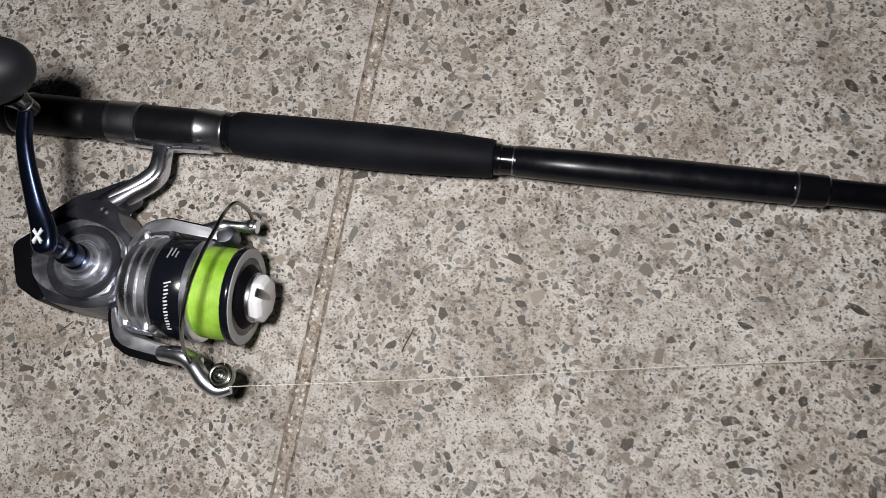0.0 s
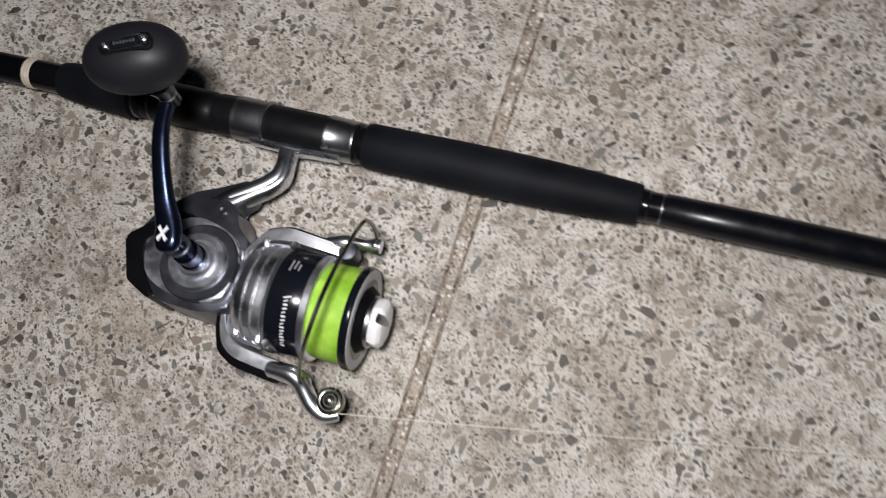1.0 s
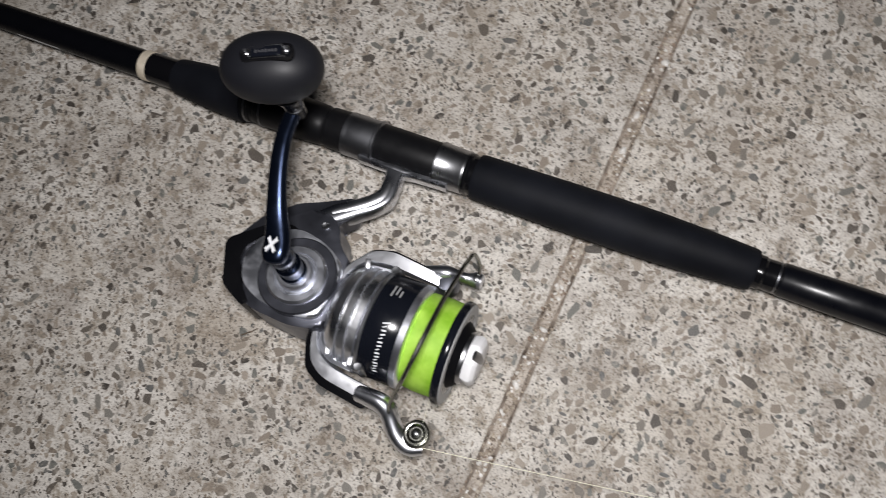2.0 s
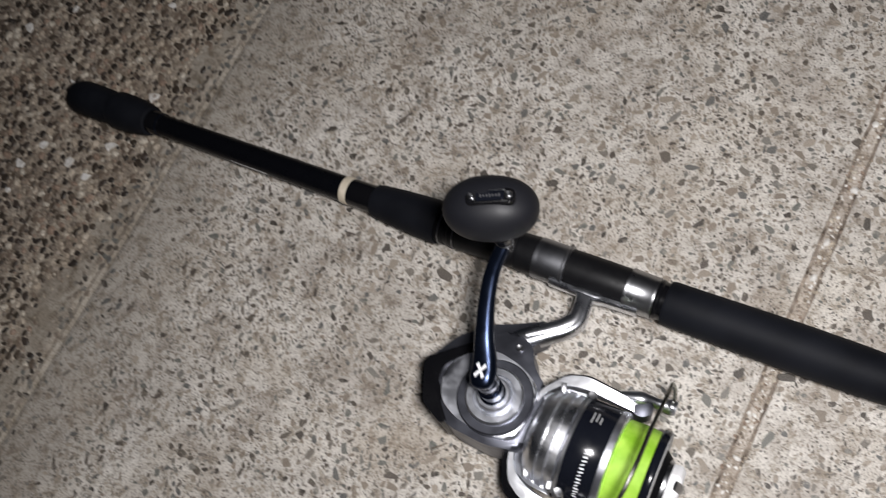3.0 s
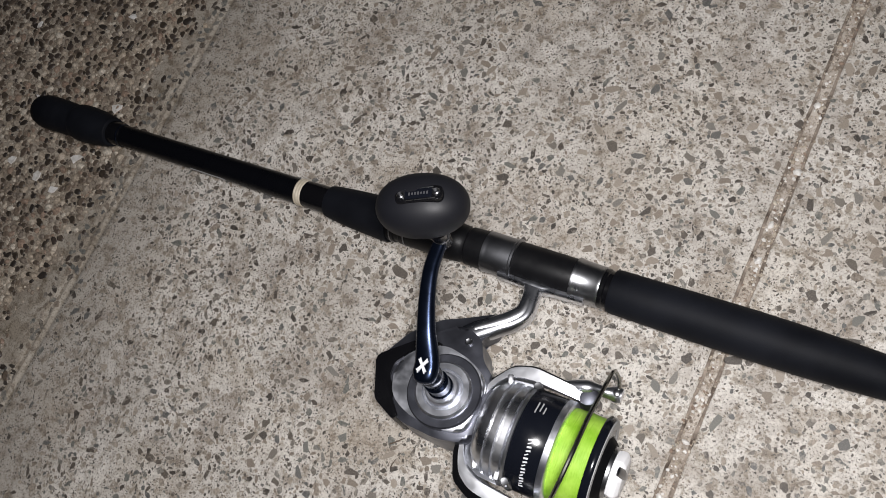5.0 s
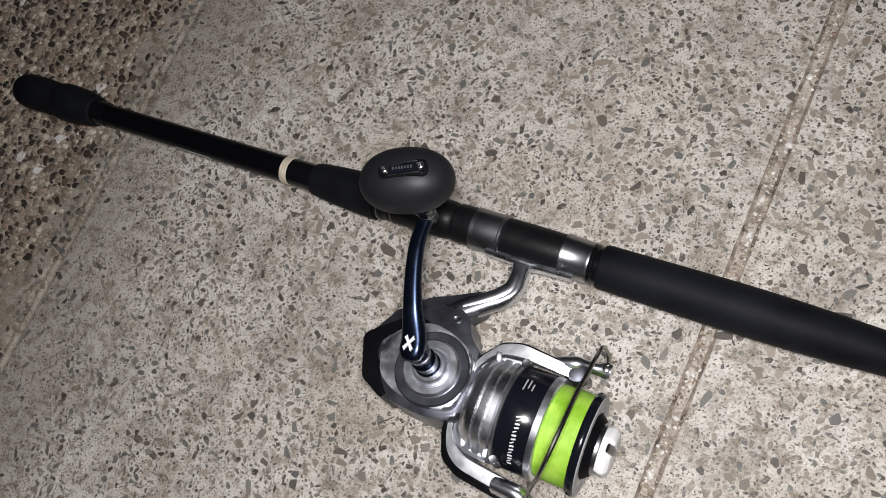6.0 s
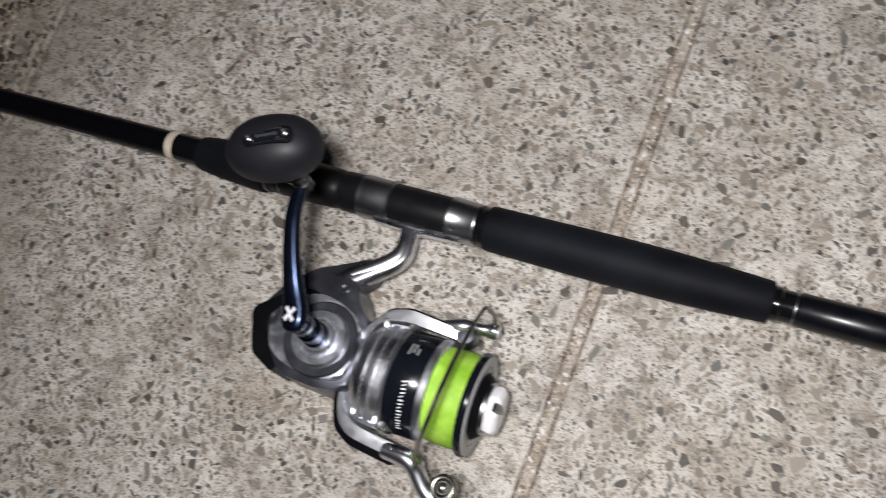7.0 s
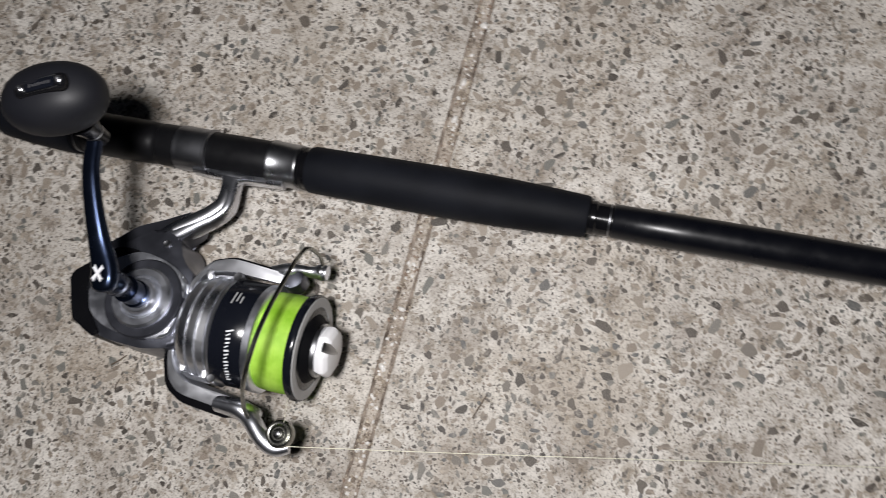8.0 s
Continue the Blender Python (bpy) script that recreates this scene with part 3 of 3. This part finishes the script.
    for x, y in ((0.000, -0.0965), (0.0040, -0.1685)):
        part("balance_screw", lathe([(-0.004, 0.0034), (0.014, 0.0034), (0.0152, 0.0026), (0.0150, 0.0010)], 20, True, (x, y, 0.006), UPRIGHT), STEEL, reel, "steel balance screw")
    part("cup_edge", lathe([(-0.0022, 0.0362), (-0.0018, 0.0386), (0.0002, 0.0388), (0.0008, 0.0380)], 72, True, ax), ARM, reel, "bright edge of the rotor cup")
    # bail
    up = smooth_path([(0.016, -0.0850, 0.004, 0.0045, 0.0060), (0.030, -0.0815, 0.005, 0.0062, 0.0072), (0.0375, -0.0795, 0.004, 0.0044, 0.0055), (0.0450, -0.0785, 0.002, 0.0042, 0.0050), (0.0515, -0.0770, 0.001, 0.0062, 0.0062), (0.0560, -0.0768, 0.001, 0.0052, 0.0050)], 5)
    arm_end = part("bail_arm", sweep([p[:3] for p in up], [(p[3], p[4]) for p in up], 16), STEM, reel, "silver bail arm")
    part("pivot_hub", lathe([(-0.008, 0.0080), (0.0060, 0.0086), (0.0085, 0.0078), (0.0095, 0.0050)], 32, True, (0.0335, -0.0865, 0.0), UPRIGHT), DARK_ALLOY, arm_end, "round dark pivot hub")
    part("pivot_screw", lathe([(0.004, 0.0026), (0.0085, 0.0026), (0.0090, 0.0016)], 16, True, (0.0525, -0.0775, 0.0), UPRIGHT), STEEL, arm_end, "bright wire screw")
    lo = smooth_path([(0.008, -0.1830, 0.004, 0.0058, 0.0095), (0.026, -0.1835, 0.006, 0.0070, 0.0095), (0.034, -0.1890, 0.003, 0.0064, 0.0075), (0.043, -0.1985, -0.001, 0.0060, 0.0065), (0.053, -0.2030, -0.003, 0.0052, 0.0058), (0.062, -0.2000, -0.004, 0.0042, 0.0050)], 6)
    lower = part("roller_arm", sweep([p[:3] for p in lo], [(p[3], p[4]) for p in lo], 16), STEM, reel, "silver line roller arm")
    part("line_roller", lathe([(-0.006, 0.0080), (-0.004, 0.0094), (0.0015, 0.0096), (0.0028, 0.0090), (0.0018, 0.0078), (0.0018, 0.0070), (0.0042, 0.0064), (0.0046, 0.0056), (0.0034, 0.0046), (0.0034, 0.0038), (0.0056, 0.0032), (0.0060, 0.0022), (0.0052, 0.0008)], 40, True, (0.0560, -0.1930, 0.003), UPRIGHT), WIRE, lower, "ringed dark steel line roller")
    part("roller_screw", lathe([(0.005, 0.0018), (0.0068, 0.0016), (0.0070, 0.0010)], 16, True, (0.0560, -0.1930, 0.003), UPRIGHT), STEEL, lower)
    bail = [(0.0530, -0.0745, 0.003), (0.0515, -0.0690, 0.015), (0.0492, -0.0703, 0.034), (0.0498, -0.0837, 0.050), (0.0492, -0.1009, 0.058), (0.0488, -0.1139, 0.064), (0.0490, -0.1279, 0.070), (0.0488, -0.1434, 0.0735), (0.0472, -0.1600, 0.070), (0.0440, -0.1715, 0.059), (0.0395, -0.1780, 0.043), (0.0355, -0.1845, 0.024), (0.0335, -0.1880, 0.008)]
    bail = smooth_path(bail, 8)
    part("bail_wire", sweep(bail, [0.0015] * len(bail), 8, up=(1, 0, 0)), WIRE, reel, "dark steel bail wire")

    part("roller_line", sweep(smooth_path([(0.0545, -0.1660, 0.0060), (0.0565, -0.1760, 0.0070), (0.0575, -0.1850, 0.0060)], 4), [0.00013] * 9, 6), NYLON, reel, "fine line from the spool to the roller")
    # spool
    part("spool_skirt", lathe([(-0.002, 0.0350), (-0.0015, 0.0376), (0.0000, 0.0380), (0.0240, 0.0380), (0.0245, 0.0376)], 72, True, ax), SKIRT, reel, "black anodised spool skirt")
    part("spool_rim", lathe([(0.0240, 0.0374), (0.0245, 0.0384), (0.0290, 0.0384), (0.0300, 0.0372), (0.0305, 0.0300)], 72, True, ax), ALLOY, reel, "silver spool rim")
    braid = [(0.0300, 0.0335)]
    for k in range(45):
        braid.append((0.0303 + 0.00054 * k, 0.0342 + 0.0006 * math.sin(math.pi * k / 44) + (0.00022 if k % 2 else 0.0)))
    braid.append((0.0546, 0.0335))
    part("line_winding", lathe(braid, 72, True, ax, wobble=lambda a, th: 0.006 * noise.noise((a * 250, 2 * math.cos(th), 2 * math.sin(th)))), BRAID, reel, "lime green braided line wound on the spool", smooth=60.0)
    part("spool_lip", lathe([(0.0540, 0.0330), (0.0545, 0.0370), (0.0555, 0.0378), (0.0590, 0.0378), (0.0603, 0.0370), (0.0606, 0.0352)], 72, True, ax), SKIRT, reel, "black spool lip")
    part("lip_ring", lathe([(0.0602, 0.0364), (0.0609, 0.0362), (0.0613, 0.0325), (0.0610, 0.0296), (0.0595, 0.0290)], 72, True, ax), GREY, reel, "grey ring on the spool lip")
    part("drag_cap", lathe([(0.0599, 0.0291), (0.0604, 0.0288), (0.0606, 0.0245), (0.0635, 0.0222), (0.0655, 0.0205)], 64, True, ax), RECESS, reel, "black drag cap")
    part("knob_rim", lathe([(0.0635, 0.0178), (0.0645, 0.0188), (0.0672, 0.0190), (0.0684, 0.0184), (0.0684, 0.0170)], 48, True, ax), STEEL, reel, "polished rim of the drag knob")
    nut = bmesh.new()
    rings = []
    for u, r in ((0.0670, 0.0168), (0.0720, 0.0184), (0.0748, 0.0180), (0.0772, 0.0148), (0.0778, 0.0060)):
        rings.append([nut.verts.new((u, r * math.cos(math.pi * k / 4 + 0.39), r * math.sin(math.pi * k / 4 + 0.39))) for k in range(8)])
    for p, q in zip(rings, rings[1:]):
        for k in range(8):
            nut.faces.new((p[k], p[(k + 1) % 8], q[(k + 1) % 8], q[k]))
    nut.faces.new(rings[0]), nut.faces.new(rings[-1])
    bmesh.ops.bevel(nut, geom=nut.edges[:], offset=0.0005, segments=2, profile=0.5, affect="EDGES")
    bmesh.ops.translate(nut, vec=ax, verts=nut.verts[:])
    dk = part("drag_knob", nut, DRAG, reel, "faceted bright silver drag knob", smooth=25.0)
    fin = sweep([(0.0735, ax[1], 0.0184), (0.0765, ax[1], 0.0140), (0.0780, ax[1], 0.0070), (0.0786, ax[1], 0.0010)], [(0.0034, 0.0012), (0.0036, 0.0020), (0.0024, 0.0016), (0.0006, 0.0006)], 12, up=(1, 0, 0))
    part("knob_fin", fin, STEEL, dk, "grey fin across the drag knob")
    # lettering bars on the skirt
    for k in range(15):
        h, w = (0.0058, 0.0044, 0.0034, 0.0030, 0.0034)[min(k, 2) + k % 3], (0.0012, 0.0009, 0.0014)[k % 3]
        b = box(h, w, 0.0005, (0.0142 + (0.0003, -0.0002, 0.0001)[k % 3], 0, 0.0380), pose(0, 0, 0, 0, 0, (20, 32, 12)[k % 3]), 0.0002)
        bmesh.ops.transform(b, matrix=Matrix.Translation(ax) @ Matrix.Rotation(radians(8 + 4.1 * k), 4, "X"), verts=b.verts[:])
        part("lettering_bar", b, WHITE, reel, "white slanting lettering bar" if k == 0 else "")
    for k, (u, th) in enumerate(((0.0085, 62), (0.0115, 60), (0.0145, 63))):
        b = box(0.0009, 0.010 - 0.002 * k, 0.0004, (u, 0, 0.0380), None)
        bmesh.ops.transform(b, matrix=Matrix.Translation(ax) @ Matrix.Rotation(radians(th - 90), 4, "X"), verts=b.verts[:])
        part("print_bar", b, GREY, reel, "small grey unreadable print" if k == 0 else "")
    return reel


spinning_reel()


def fishing_line():
    """The line end that leaves the roller and lies away over the concrete."""
    m = REEL_POSE
    a = m @ Vector((0.0560, -0.2010, 0.003))
    rod = ROD_POSE
    ends = [a] + [rod @ Vector((u, -v, z - 0.027)) for u, v, z in ((0.20, 0.173, 0.034), (0.45, 0.126, 0.010), (0.62, 0.10, 0.0012), (0.95, 0.07, 0.0008))]
    pts = smooth_path([tuple(p) for p in ends], 10)
    tagged(part("loose_line", sweep(pts, [0.00026] * len(pts), 6), NYLON, None), "thin pale fishing line leading off the reel", "fishing line")


fishing_line()


def twig(points, r):
    pts = smooth_path(points, 4)
    tagged(part("twig", sweep(pts, [r * (1 - 0.5 * k / len(pts)) for k in range(len(pts))], 6), TWIG, None), "thin dry brown twig lying on the concrete", "twig")


twig([(0.1518, -0.2042, 0.0010), (0.1560, -0.1962, 0.0014), (0.1612, -0.1868, 0.0010)], 0.0006)
twig([(-0.1362, -0.1859, 0.0010), (-0.1300, -0.1822, 0.0014), (-0.1242, -0.1778, 0.0010)], 0.0007)
twig([(-0.1306, -0.2045, 0.0010), (-0.1290, -0.2000, 0.0013), (-0.1276, -0.1962, 0.0010)], 0.0005)


# ---- ground: one sheet; joints run along x = s + SLANT * y ----
SLANT = 0.196
JOINT_L, JOINT_R, EDGE, GRAVEL = 0.1120, 0.1225, -0.496, -0.540
rng = np.random.default_rng(7)


def gravel_edge(y):
    return GRAVEL + 0.035 * noise.noise((0.7, y * 14, 0)) + 0.016 * noise.noise((3.1, y * 60, 0))


def ground_height(s, y):
    z = 0.0006 * noise.noise((s * 9, y * 9, 0.3)) + 0.0002 * noise.noise((s * 70, y * 70, 2.0))
    if JOINT_L - 0.0012 < s < JOINT_L + 0.0012 or JOINT_R - 0.0012 < s < JOINT_R + 0.0012:
        z -= 0.0013
    elif JOINT_L < s < JOINT_R:
        z -= 0.0005
    if abs(s - EDGE) < 0.0016 or abs(s - EDGE + 0.009) < 0.0014:
        z -= 0.0016
    if s < gravel_edge(y):
        z -= 0.0012 + 0.0012 * noise.noise((s * 120, y * 120, 5.0))
    return z


def spread(low, high, step, far):
    mid = list(np.arange(low, high + step / 2, step))
    return [-v for v in far[::-1] if -v < low] + mid + [v for v in far if v > high]


def ground():
    far = [1.2, 1.6, 2.5, 5, 12, 40, 150]
    ss = spread(-0.96, 0.62, 0.008, far)
    for c in (JOINT_L, JOINT_R, EDGE, EDGE - 0.009):
        ss = [s for s in ss if abs(s - c) > 0.0045] + [c - 0.0032, c - 0.0013, c - 0.0008, c + 0.0008, c + 0.0013, c + 0.0032]
    ss = sorted(ss)
    ys = spread(-0.5, 0.5, 0.010, far)
    def ragged(s, y):
        near_joint = JOINT_L - 0.004 < s < JOINT_R + 0.004 or abs(s - EDGE) < 0.012
        return 0.0011 * noise.noise((round(s * 150), y * 45, 1.0)) + 0.0006 * noise.noise((round(s * 150), y * 160, 3.0)) if near_joint else 0.0

    verts = [(s + SLANT * y + ragged(s, y), y, ground_height(s, y) if abs(s) < 1.1 and abs(y) < 0.6 else 0.0) for y in ys for s in ss]
    n = len(ss)
    faces, slots = [], []
    for j in range(len(ys) - 1):
        yc = (ys[j] + ys[j + 1]) / 2
        for i in range(n - 1):
            sc = (ss[i] + ss[i + 1]) / 2
            faces.append((j * n + i, j * n + i + 1, (j + 1) * n + i + 1, (j + 1) * n + i))
            slots.append(4 if min(abs(sc - JOINT_L), abs(sc - JOINT_R)) < 0.0012 else 1 if JOINT_L < sc < JOINT_R else 3 if sc < gravel_edge(yc) else 2 if sc < EDGE + 0.0016 else 0)
    me = bpy.data.meshes.new("ground")
    me.from_pydata(verts, [], faces)
    for m in (CEMENT, JOINT, STRIP, MORTAR, GROOVE):
        me.materials.append(m)
    me.polygons.foreach_set("material_index", slots)
    me.polygons.foreach_set("use_smooth", [True] * len(faces))
    return tagged(new("ground", me), "pale worn concrete with dark exposed aggregate and a scored joint", "ground", kind="structure")


GROUND = ground()


def scatter(count, low, high, y0, y1, radii, taken, gap):
    """Places (s, y, r) that keep clear of those already taken."""
    out, cell = [], 0.011
    for r in radii[:count]:
        for _ in range(4):
            s, y = rng.uniform(low, high), rng.uniform(y0, y1)
            if s > EDGE and (JOINT_L - 0.003 < s < JOINT_R + 0.003):
                continue
            if s > EDGE and r > 0.0012 and (noise.noise((s * 13, y * 13, 9.0)) > 0.22 or s < -0.43 + 0.07 * noise.noise((s * 20, y * 20, 4.0))) and rng.random() < 0.75:
                break
            i, j = int(s // cell), int(y // cell)
            near = (q for a in (-1, 0, 1) for b in (-1, 0, 1) for q in taken.get((i + a, j + b), ()))
            if all((s - q[0]) ** 2 + (y - q[1]) ** 2 > (gap * (r + q[2])) ** 2 for q in near):
                taken.setdefault((i, j), []).append((s, y, r))
                out.append((s, y, r))
                break
    return out


def flat_stone(r, sides):
    """A flat, angular stone: rim ring under the surface, top ring, slightly domed middle."""
    th = np.sort((np.arange(sides) + rng.uniform(-0.32, 0.32, sides)) * 2 * math.pi / sides)
    rr = r * rng.uniform(0.6, 1.3, sides)
    long = rng.uniform(1.0, 2.2)
    x, y = rr * np.cos(th) * math.sqrt(long), rr * np.sin(th) / math.sqrt(long)
    turn = rng.uniform(0, 2 * math.pi)
    x, y = x * math.cos(turn) - y * math.sin(turn), x * math.sin(turn) + y * math.cos(turn)
    top = rng.uniform(0.00012, 0.00038)
    v = np.concatenate([np.stack([x, y, np.full(sides, -0.0012)], 1), np.stack([x * 0.95, y * 0.95, np.full(sides, top)], 1), [[0, 0, top * 1.35]]])
    f = [(k, (k + 1) % sides, sides + (k + 1) % sides, sides + k) for k in range(sides)] + [(sides + k, sides + (k + 1) % sides, 2 * sides) for k in range(sides)]
    return v, f


def round_stone(r, sides=7):
    """A rounded pebble that stands proud of its bed."""
    v, f = [], []
    a, b, c = r * rng.uniform(0.9, 1.4), r * rng.uniform(0.7, 1.0), r * rng.uniform(0.55, 0.9)
    turn = rng.uniform(0, 2 * math.pi)
    for lift, wide in ((-0.6, 0.85), (0.05, 1.0), (0.6, 0.78), (0.9, 0.4)):
        for k in range(sides):
            th = 2 * math.pi * (k + rng.uniform(-0.2, 0.2)) / sides
            q = wide * rng.uniform(0.78, 1.16)
            x, y = a * q * math.cos(th), b * q * math.sin(th)
            v.append((x * math.cos(turn) - y * math.sin(turn), x * math.sin(turn) + y * math.cos(turn), c * lift))
    v.append((0, 0, c))
    for j in range(3):
        f += [(j * sides + k, j * sides + (k + 1) % sides, (j + 1) * sides + (k + 1) % sides, (j + 1) * sides + k) for k in range(sides)]
    f += [(3 * sides + k, 3 * sides + (k + 1) % sides, 4 * sides) for k in range(sides)]
    return np.array(v), f


def dished_pit(r, sides=8):
    """A pit laid on the surface: a low rim that falls into a hollow."""
    long, turn = rng.uniform(1.0, 1.9), rng.uniform(0, 2 * math.pi)
    v, f = [], []
    for wide, lift in ((1.05, -0.0015), (0.97, 0.0003), (0.55, 0.0001)):
        for k in range(sides):
            th = 2 * math.pi * (k + rng.uniform(-0.2, 0.2)) / sides
            q = r * wide * rng.uniform(0.72, 1.18)
            x, y = q * math.cos(th) * math.sqrt(long), q * math.sin(th) / math.sqrt(long)
            v.append((x * math.cos(turn) - y * math.sin(turn), x * math.sin(turn) + y * math.cos(turn), lift))
    v.append((0, 0, 0.0))
    for j in range(2):
        f += [(j * sides + k, j * sides + (k + 1) % sides, (j + 1) * sides + (k + 1) % sides, (j + 1) * sides + k) for k in range(sides)]
    f += [(2 * sides + k, 2 * sides + (k + 1) % sides, 3 * sides) for k in range(sides)]
    return np.array(v), f


def joined(name, pieces, mat, label, smooth=False):
    verts, faces, base = [], [], 0
    for (x, y, z), (v, f) in pieces:
        verts.append(v + (x, y, z))
        faces += [tuple(i + base for i in q) for q in f]
        base += len(v)
    me = bpy.data.meshes.new(name)
    me.from_pydata(np.concatenate(verts).tolist(), [], faces)
    me.materials.append(mat)
    if smooth:
        me.polygons.foreach_set("use_smooth", [True] * len(me.polygons))
    ob = new(name, me)
    ob.parent = GROUND
    return tagged(ob, label, kind="stuff")


def place(s, y):
    return (s + SLANT * y, y, ground_height(s, y))


taken = {}
# the larger stones that stand out on the slab: x, y, radius
landmarks = [(0.0305, 0.0618, 0.0046), (0.1104, -0.1101, 0.0050), (0.2235, -0.1360, 0.0042), (0.2930, -0.0071, 0.0042), (0.2569, -0.1626, 0.0062), (0.3481, -0.2085, 0.0058), (0.3419, -0.1431, 0.0056), (0.2459, -0.1807, 0.0040), (0.0141, 0.0975, 0.0042), (-0.0611, 0.0979, 0.0040), (-0.1987, 0.1991, 0.0044), (-0.2461, -0.1078, 0.0042), (0.2710, -0.1375, 0.0044), (0.0127, -0.0063, 0.0055), (0.3216, -0.2727, 0.0053), (0.3953, -0.2560, 0.0063), (0.2039, -0.3071, 0.0058), (0.3593, -0.1248, 0.0054), (0.4924, -0.1755, 0.0056), (-0.0091, 0.1039, 0.0064), (0.0638, -0.0931, 0.0046), (-0.1692, -0.0398, 0.0060), (-0.0196, 0.2039, 0.0043), (-0.3039, 0.1216, 0.0046), (-0.0667, -0.0893, 0.0052), (-0.0285, -0.0596, 0.0038)]
stones = [(x - SLANT * y, y, r) for x, y, r in landmarks]
for q in stones:
    taken.setdefault((int(q[0] // 0.011), int(q[1] // 0.011)), []).append(q)
big = np.sort(np.clip(rng.lognormal(math.log(0.00148), 0.5, 34000), 0.0006, 0.0046))[::-1]
stones += scatter(34000, EDGE + 0.006, 0.60, -0.42, 0.42, big, taken, 0.90)
stones += scatter(500, GRAVEL + 0.02, EDGE - 0.003, -0.42, 0.42, big[600:][::8], taken, 0.90)
near = [q for q in stones if -0.25 < q[0] < 0.40 and -0.30 < q[1] < 0.20][:300]
rest = [q for q in stones if q not in set(near)]
joined("aggregate", [(place(s, y), flat_stone(r, int(rng.integers(6, 11)))) for s, y, r in rest], STONE, "dark grey and brown stone chips set in the concrete")
small = np.clip(rng.lognormal(math.log(0.0007), 0.35, 32000), 0.0004, 0.0015)
flecks = scatter(32000, EDGE + 0.003, 0.60, -0.42, 0.42, small, taken, 0.8)
joined("fine_aggregate", [(place(s, y), flat_stone(r, 5)) for s, y, r in flecks], CHIP, "fine dark chips set in the concrete")

# crumbs and white grit in the joint
crumb = [(rng.uniform(JOINT_L - 0.0016, JOINT_R + 0.0016), rng.uniform(-0.42, 0.42), min(0.0004 + rng.exponential(0.0005), 0.0021)) for _ in range(1700)]
joined("joint_crumbs", [(place(s, y), round_stone(r, 5)) for s, y, r in crumb], COARSE, "brown crumbs packed in the joint")
grit = [(rng.uniform(JOINT_L + 0.001, JOINT_R - 0.001), rng.uniform(-0.4, 0.4), rng.uniform(0.0006, 0.0018)) for _ in range(210)]
joined("joint_grit", [(place(s, y), round_stone(r, 5)) for s, y, r in grit], QUARTZ, "pale grit caught in the joint")
for s, y, r in ((0.1203, 0.0992, 0.0032), (0.1169, 0.0520, 0.0028), (0.1179, 0.0213, 0.0030), (0.1177, -0.1287, 0.0028), (0.1150, -0.172, 0.0026), (0.1160, 0.16, 0.003)):
    v, f = round_stone(r, 7)
    me = bpy.data.meshes.new("white_pebble")
    me.from_pydata((v * 1.1).tolist(), [], f)
    me.materials.append(QUARTZ)
    ob = new("white_pebble", me)
    ob.parent, ob.location = GROUND, place(s, y)
    tagged(ob, "white pebble stuck in the joint")

# coarse gravel bed beyond the concrete's edge
taken = {}
whites = [(-0.576, 0.019, 0.0058), (-0.762, 0.145, 0.0060), (-0.726, -0.028, 0.0065), (-0.683, -0.021, 0.0060), (-0.620, -0.009, 0.0052), (-0.590, -0.021, 0.0052), (-0.663, 0.005, 0.0045)]
pale = [(x - SLANT * y, y, r) for x, y, r in whites]
for q in pale:
    taken.setdefault((int(q[0] // 0.011), int(q[1] // 0.011)), []).append(q)
radii = np.sort(np.clip(rng.lognormal(math.log(0.0026), 0.36, 26000), 0.0013, 0.0056))[::-1]
gravel = [q for q in scatter(26000, -0.96, GRAVEL + 0.040, -0.45, 0.45, radii, taken, 0.80) if q[0] < gravel_edge(q[1]) + 0.034 * rng.random() ** 3]
dark = [q for q in gravel if rng.random() < 0.47]
light = [q for q in gravel if q not in set(dark)]
# pits: shallow dished pieces, the shade in them painted as dark colour
joined("dark_pits", [((s + SLANT * y, y, ground_height(s, y) + rng.uniform(0.0006, 0.0012)), dished_pit(r * 0.88, 8)) for s, y, r in dark], PIT, "dark brown pits in the gravel mortar, their shade put into the colour", True)
joined("gravel", [((s + SLANT * y, y, ground_height(s, y) + rng.uniform(-0.0010, 0.0002)), round_stone(r * 0.95, 6)) for s, y, r in light], COARSE, "coarse brown gravel set in dark mortar")
crumbs = [q for q in scatter(15000, -0.96, GRAVEL + 0.03, -0.45, 0.45, rng.uniform(0.0007, 0.0018, 15000), taken, 0.8) if q[0] < gravel_edge(q[1]) + 0.02 * rng.random() ** 3]
joined("fine_gravel", [((s + SLANT * y, y, ground_height(s, y) + 0.0002), round_stone(r, 5)) for s, y, r in crumbs], COARSE, "fine pale gravel between the stones")
pale += [q for q in gravel if -0.90 < q[0] < -0.56 and -0.30 < q[1] < 0.25][40::420]
joined("white_gravel", [((s + SLANT * y, y, 0.0014), flat_stone(r * 1.15, 6)) for s, y, r in pale], QUARTZ, "scattered angular white gravel")

# the pebbles that can be told apart, one by one
shapes = []
for k in range(24):
    v, f = flat_stone(1.0, 6 + k % 4)
    v[:, 2] = np.where(v[:, 2] < 0, -0.3, 0.08)
    v[-1, 2] = 0.11
    me = bpy.data.meshes.new("pebble")
    me.from_pydata(v.tolist(), [], f)
    me.materials.append(PEBBLE)
    shapes.append(me)
for k, (s, y, r) in enumerate(near):
    ob = new("pebble", shapes[k % 24])
    ob.parent, ob.location = GROUND, place(s, y)
    ob.rotation_euler[2], ob.scale = rng.uniform(0, 6.28), (r, r, 0.004)
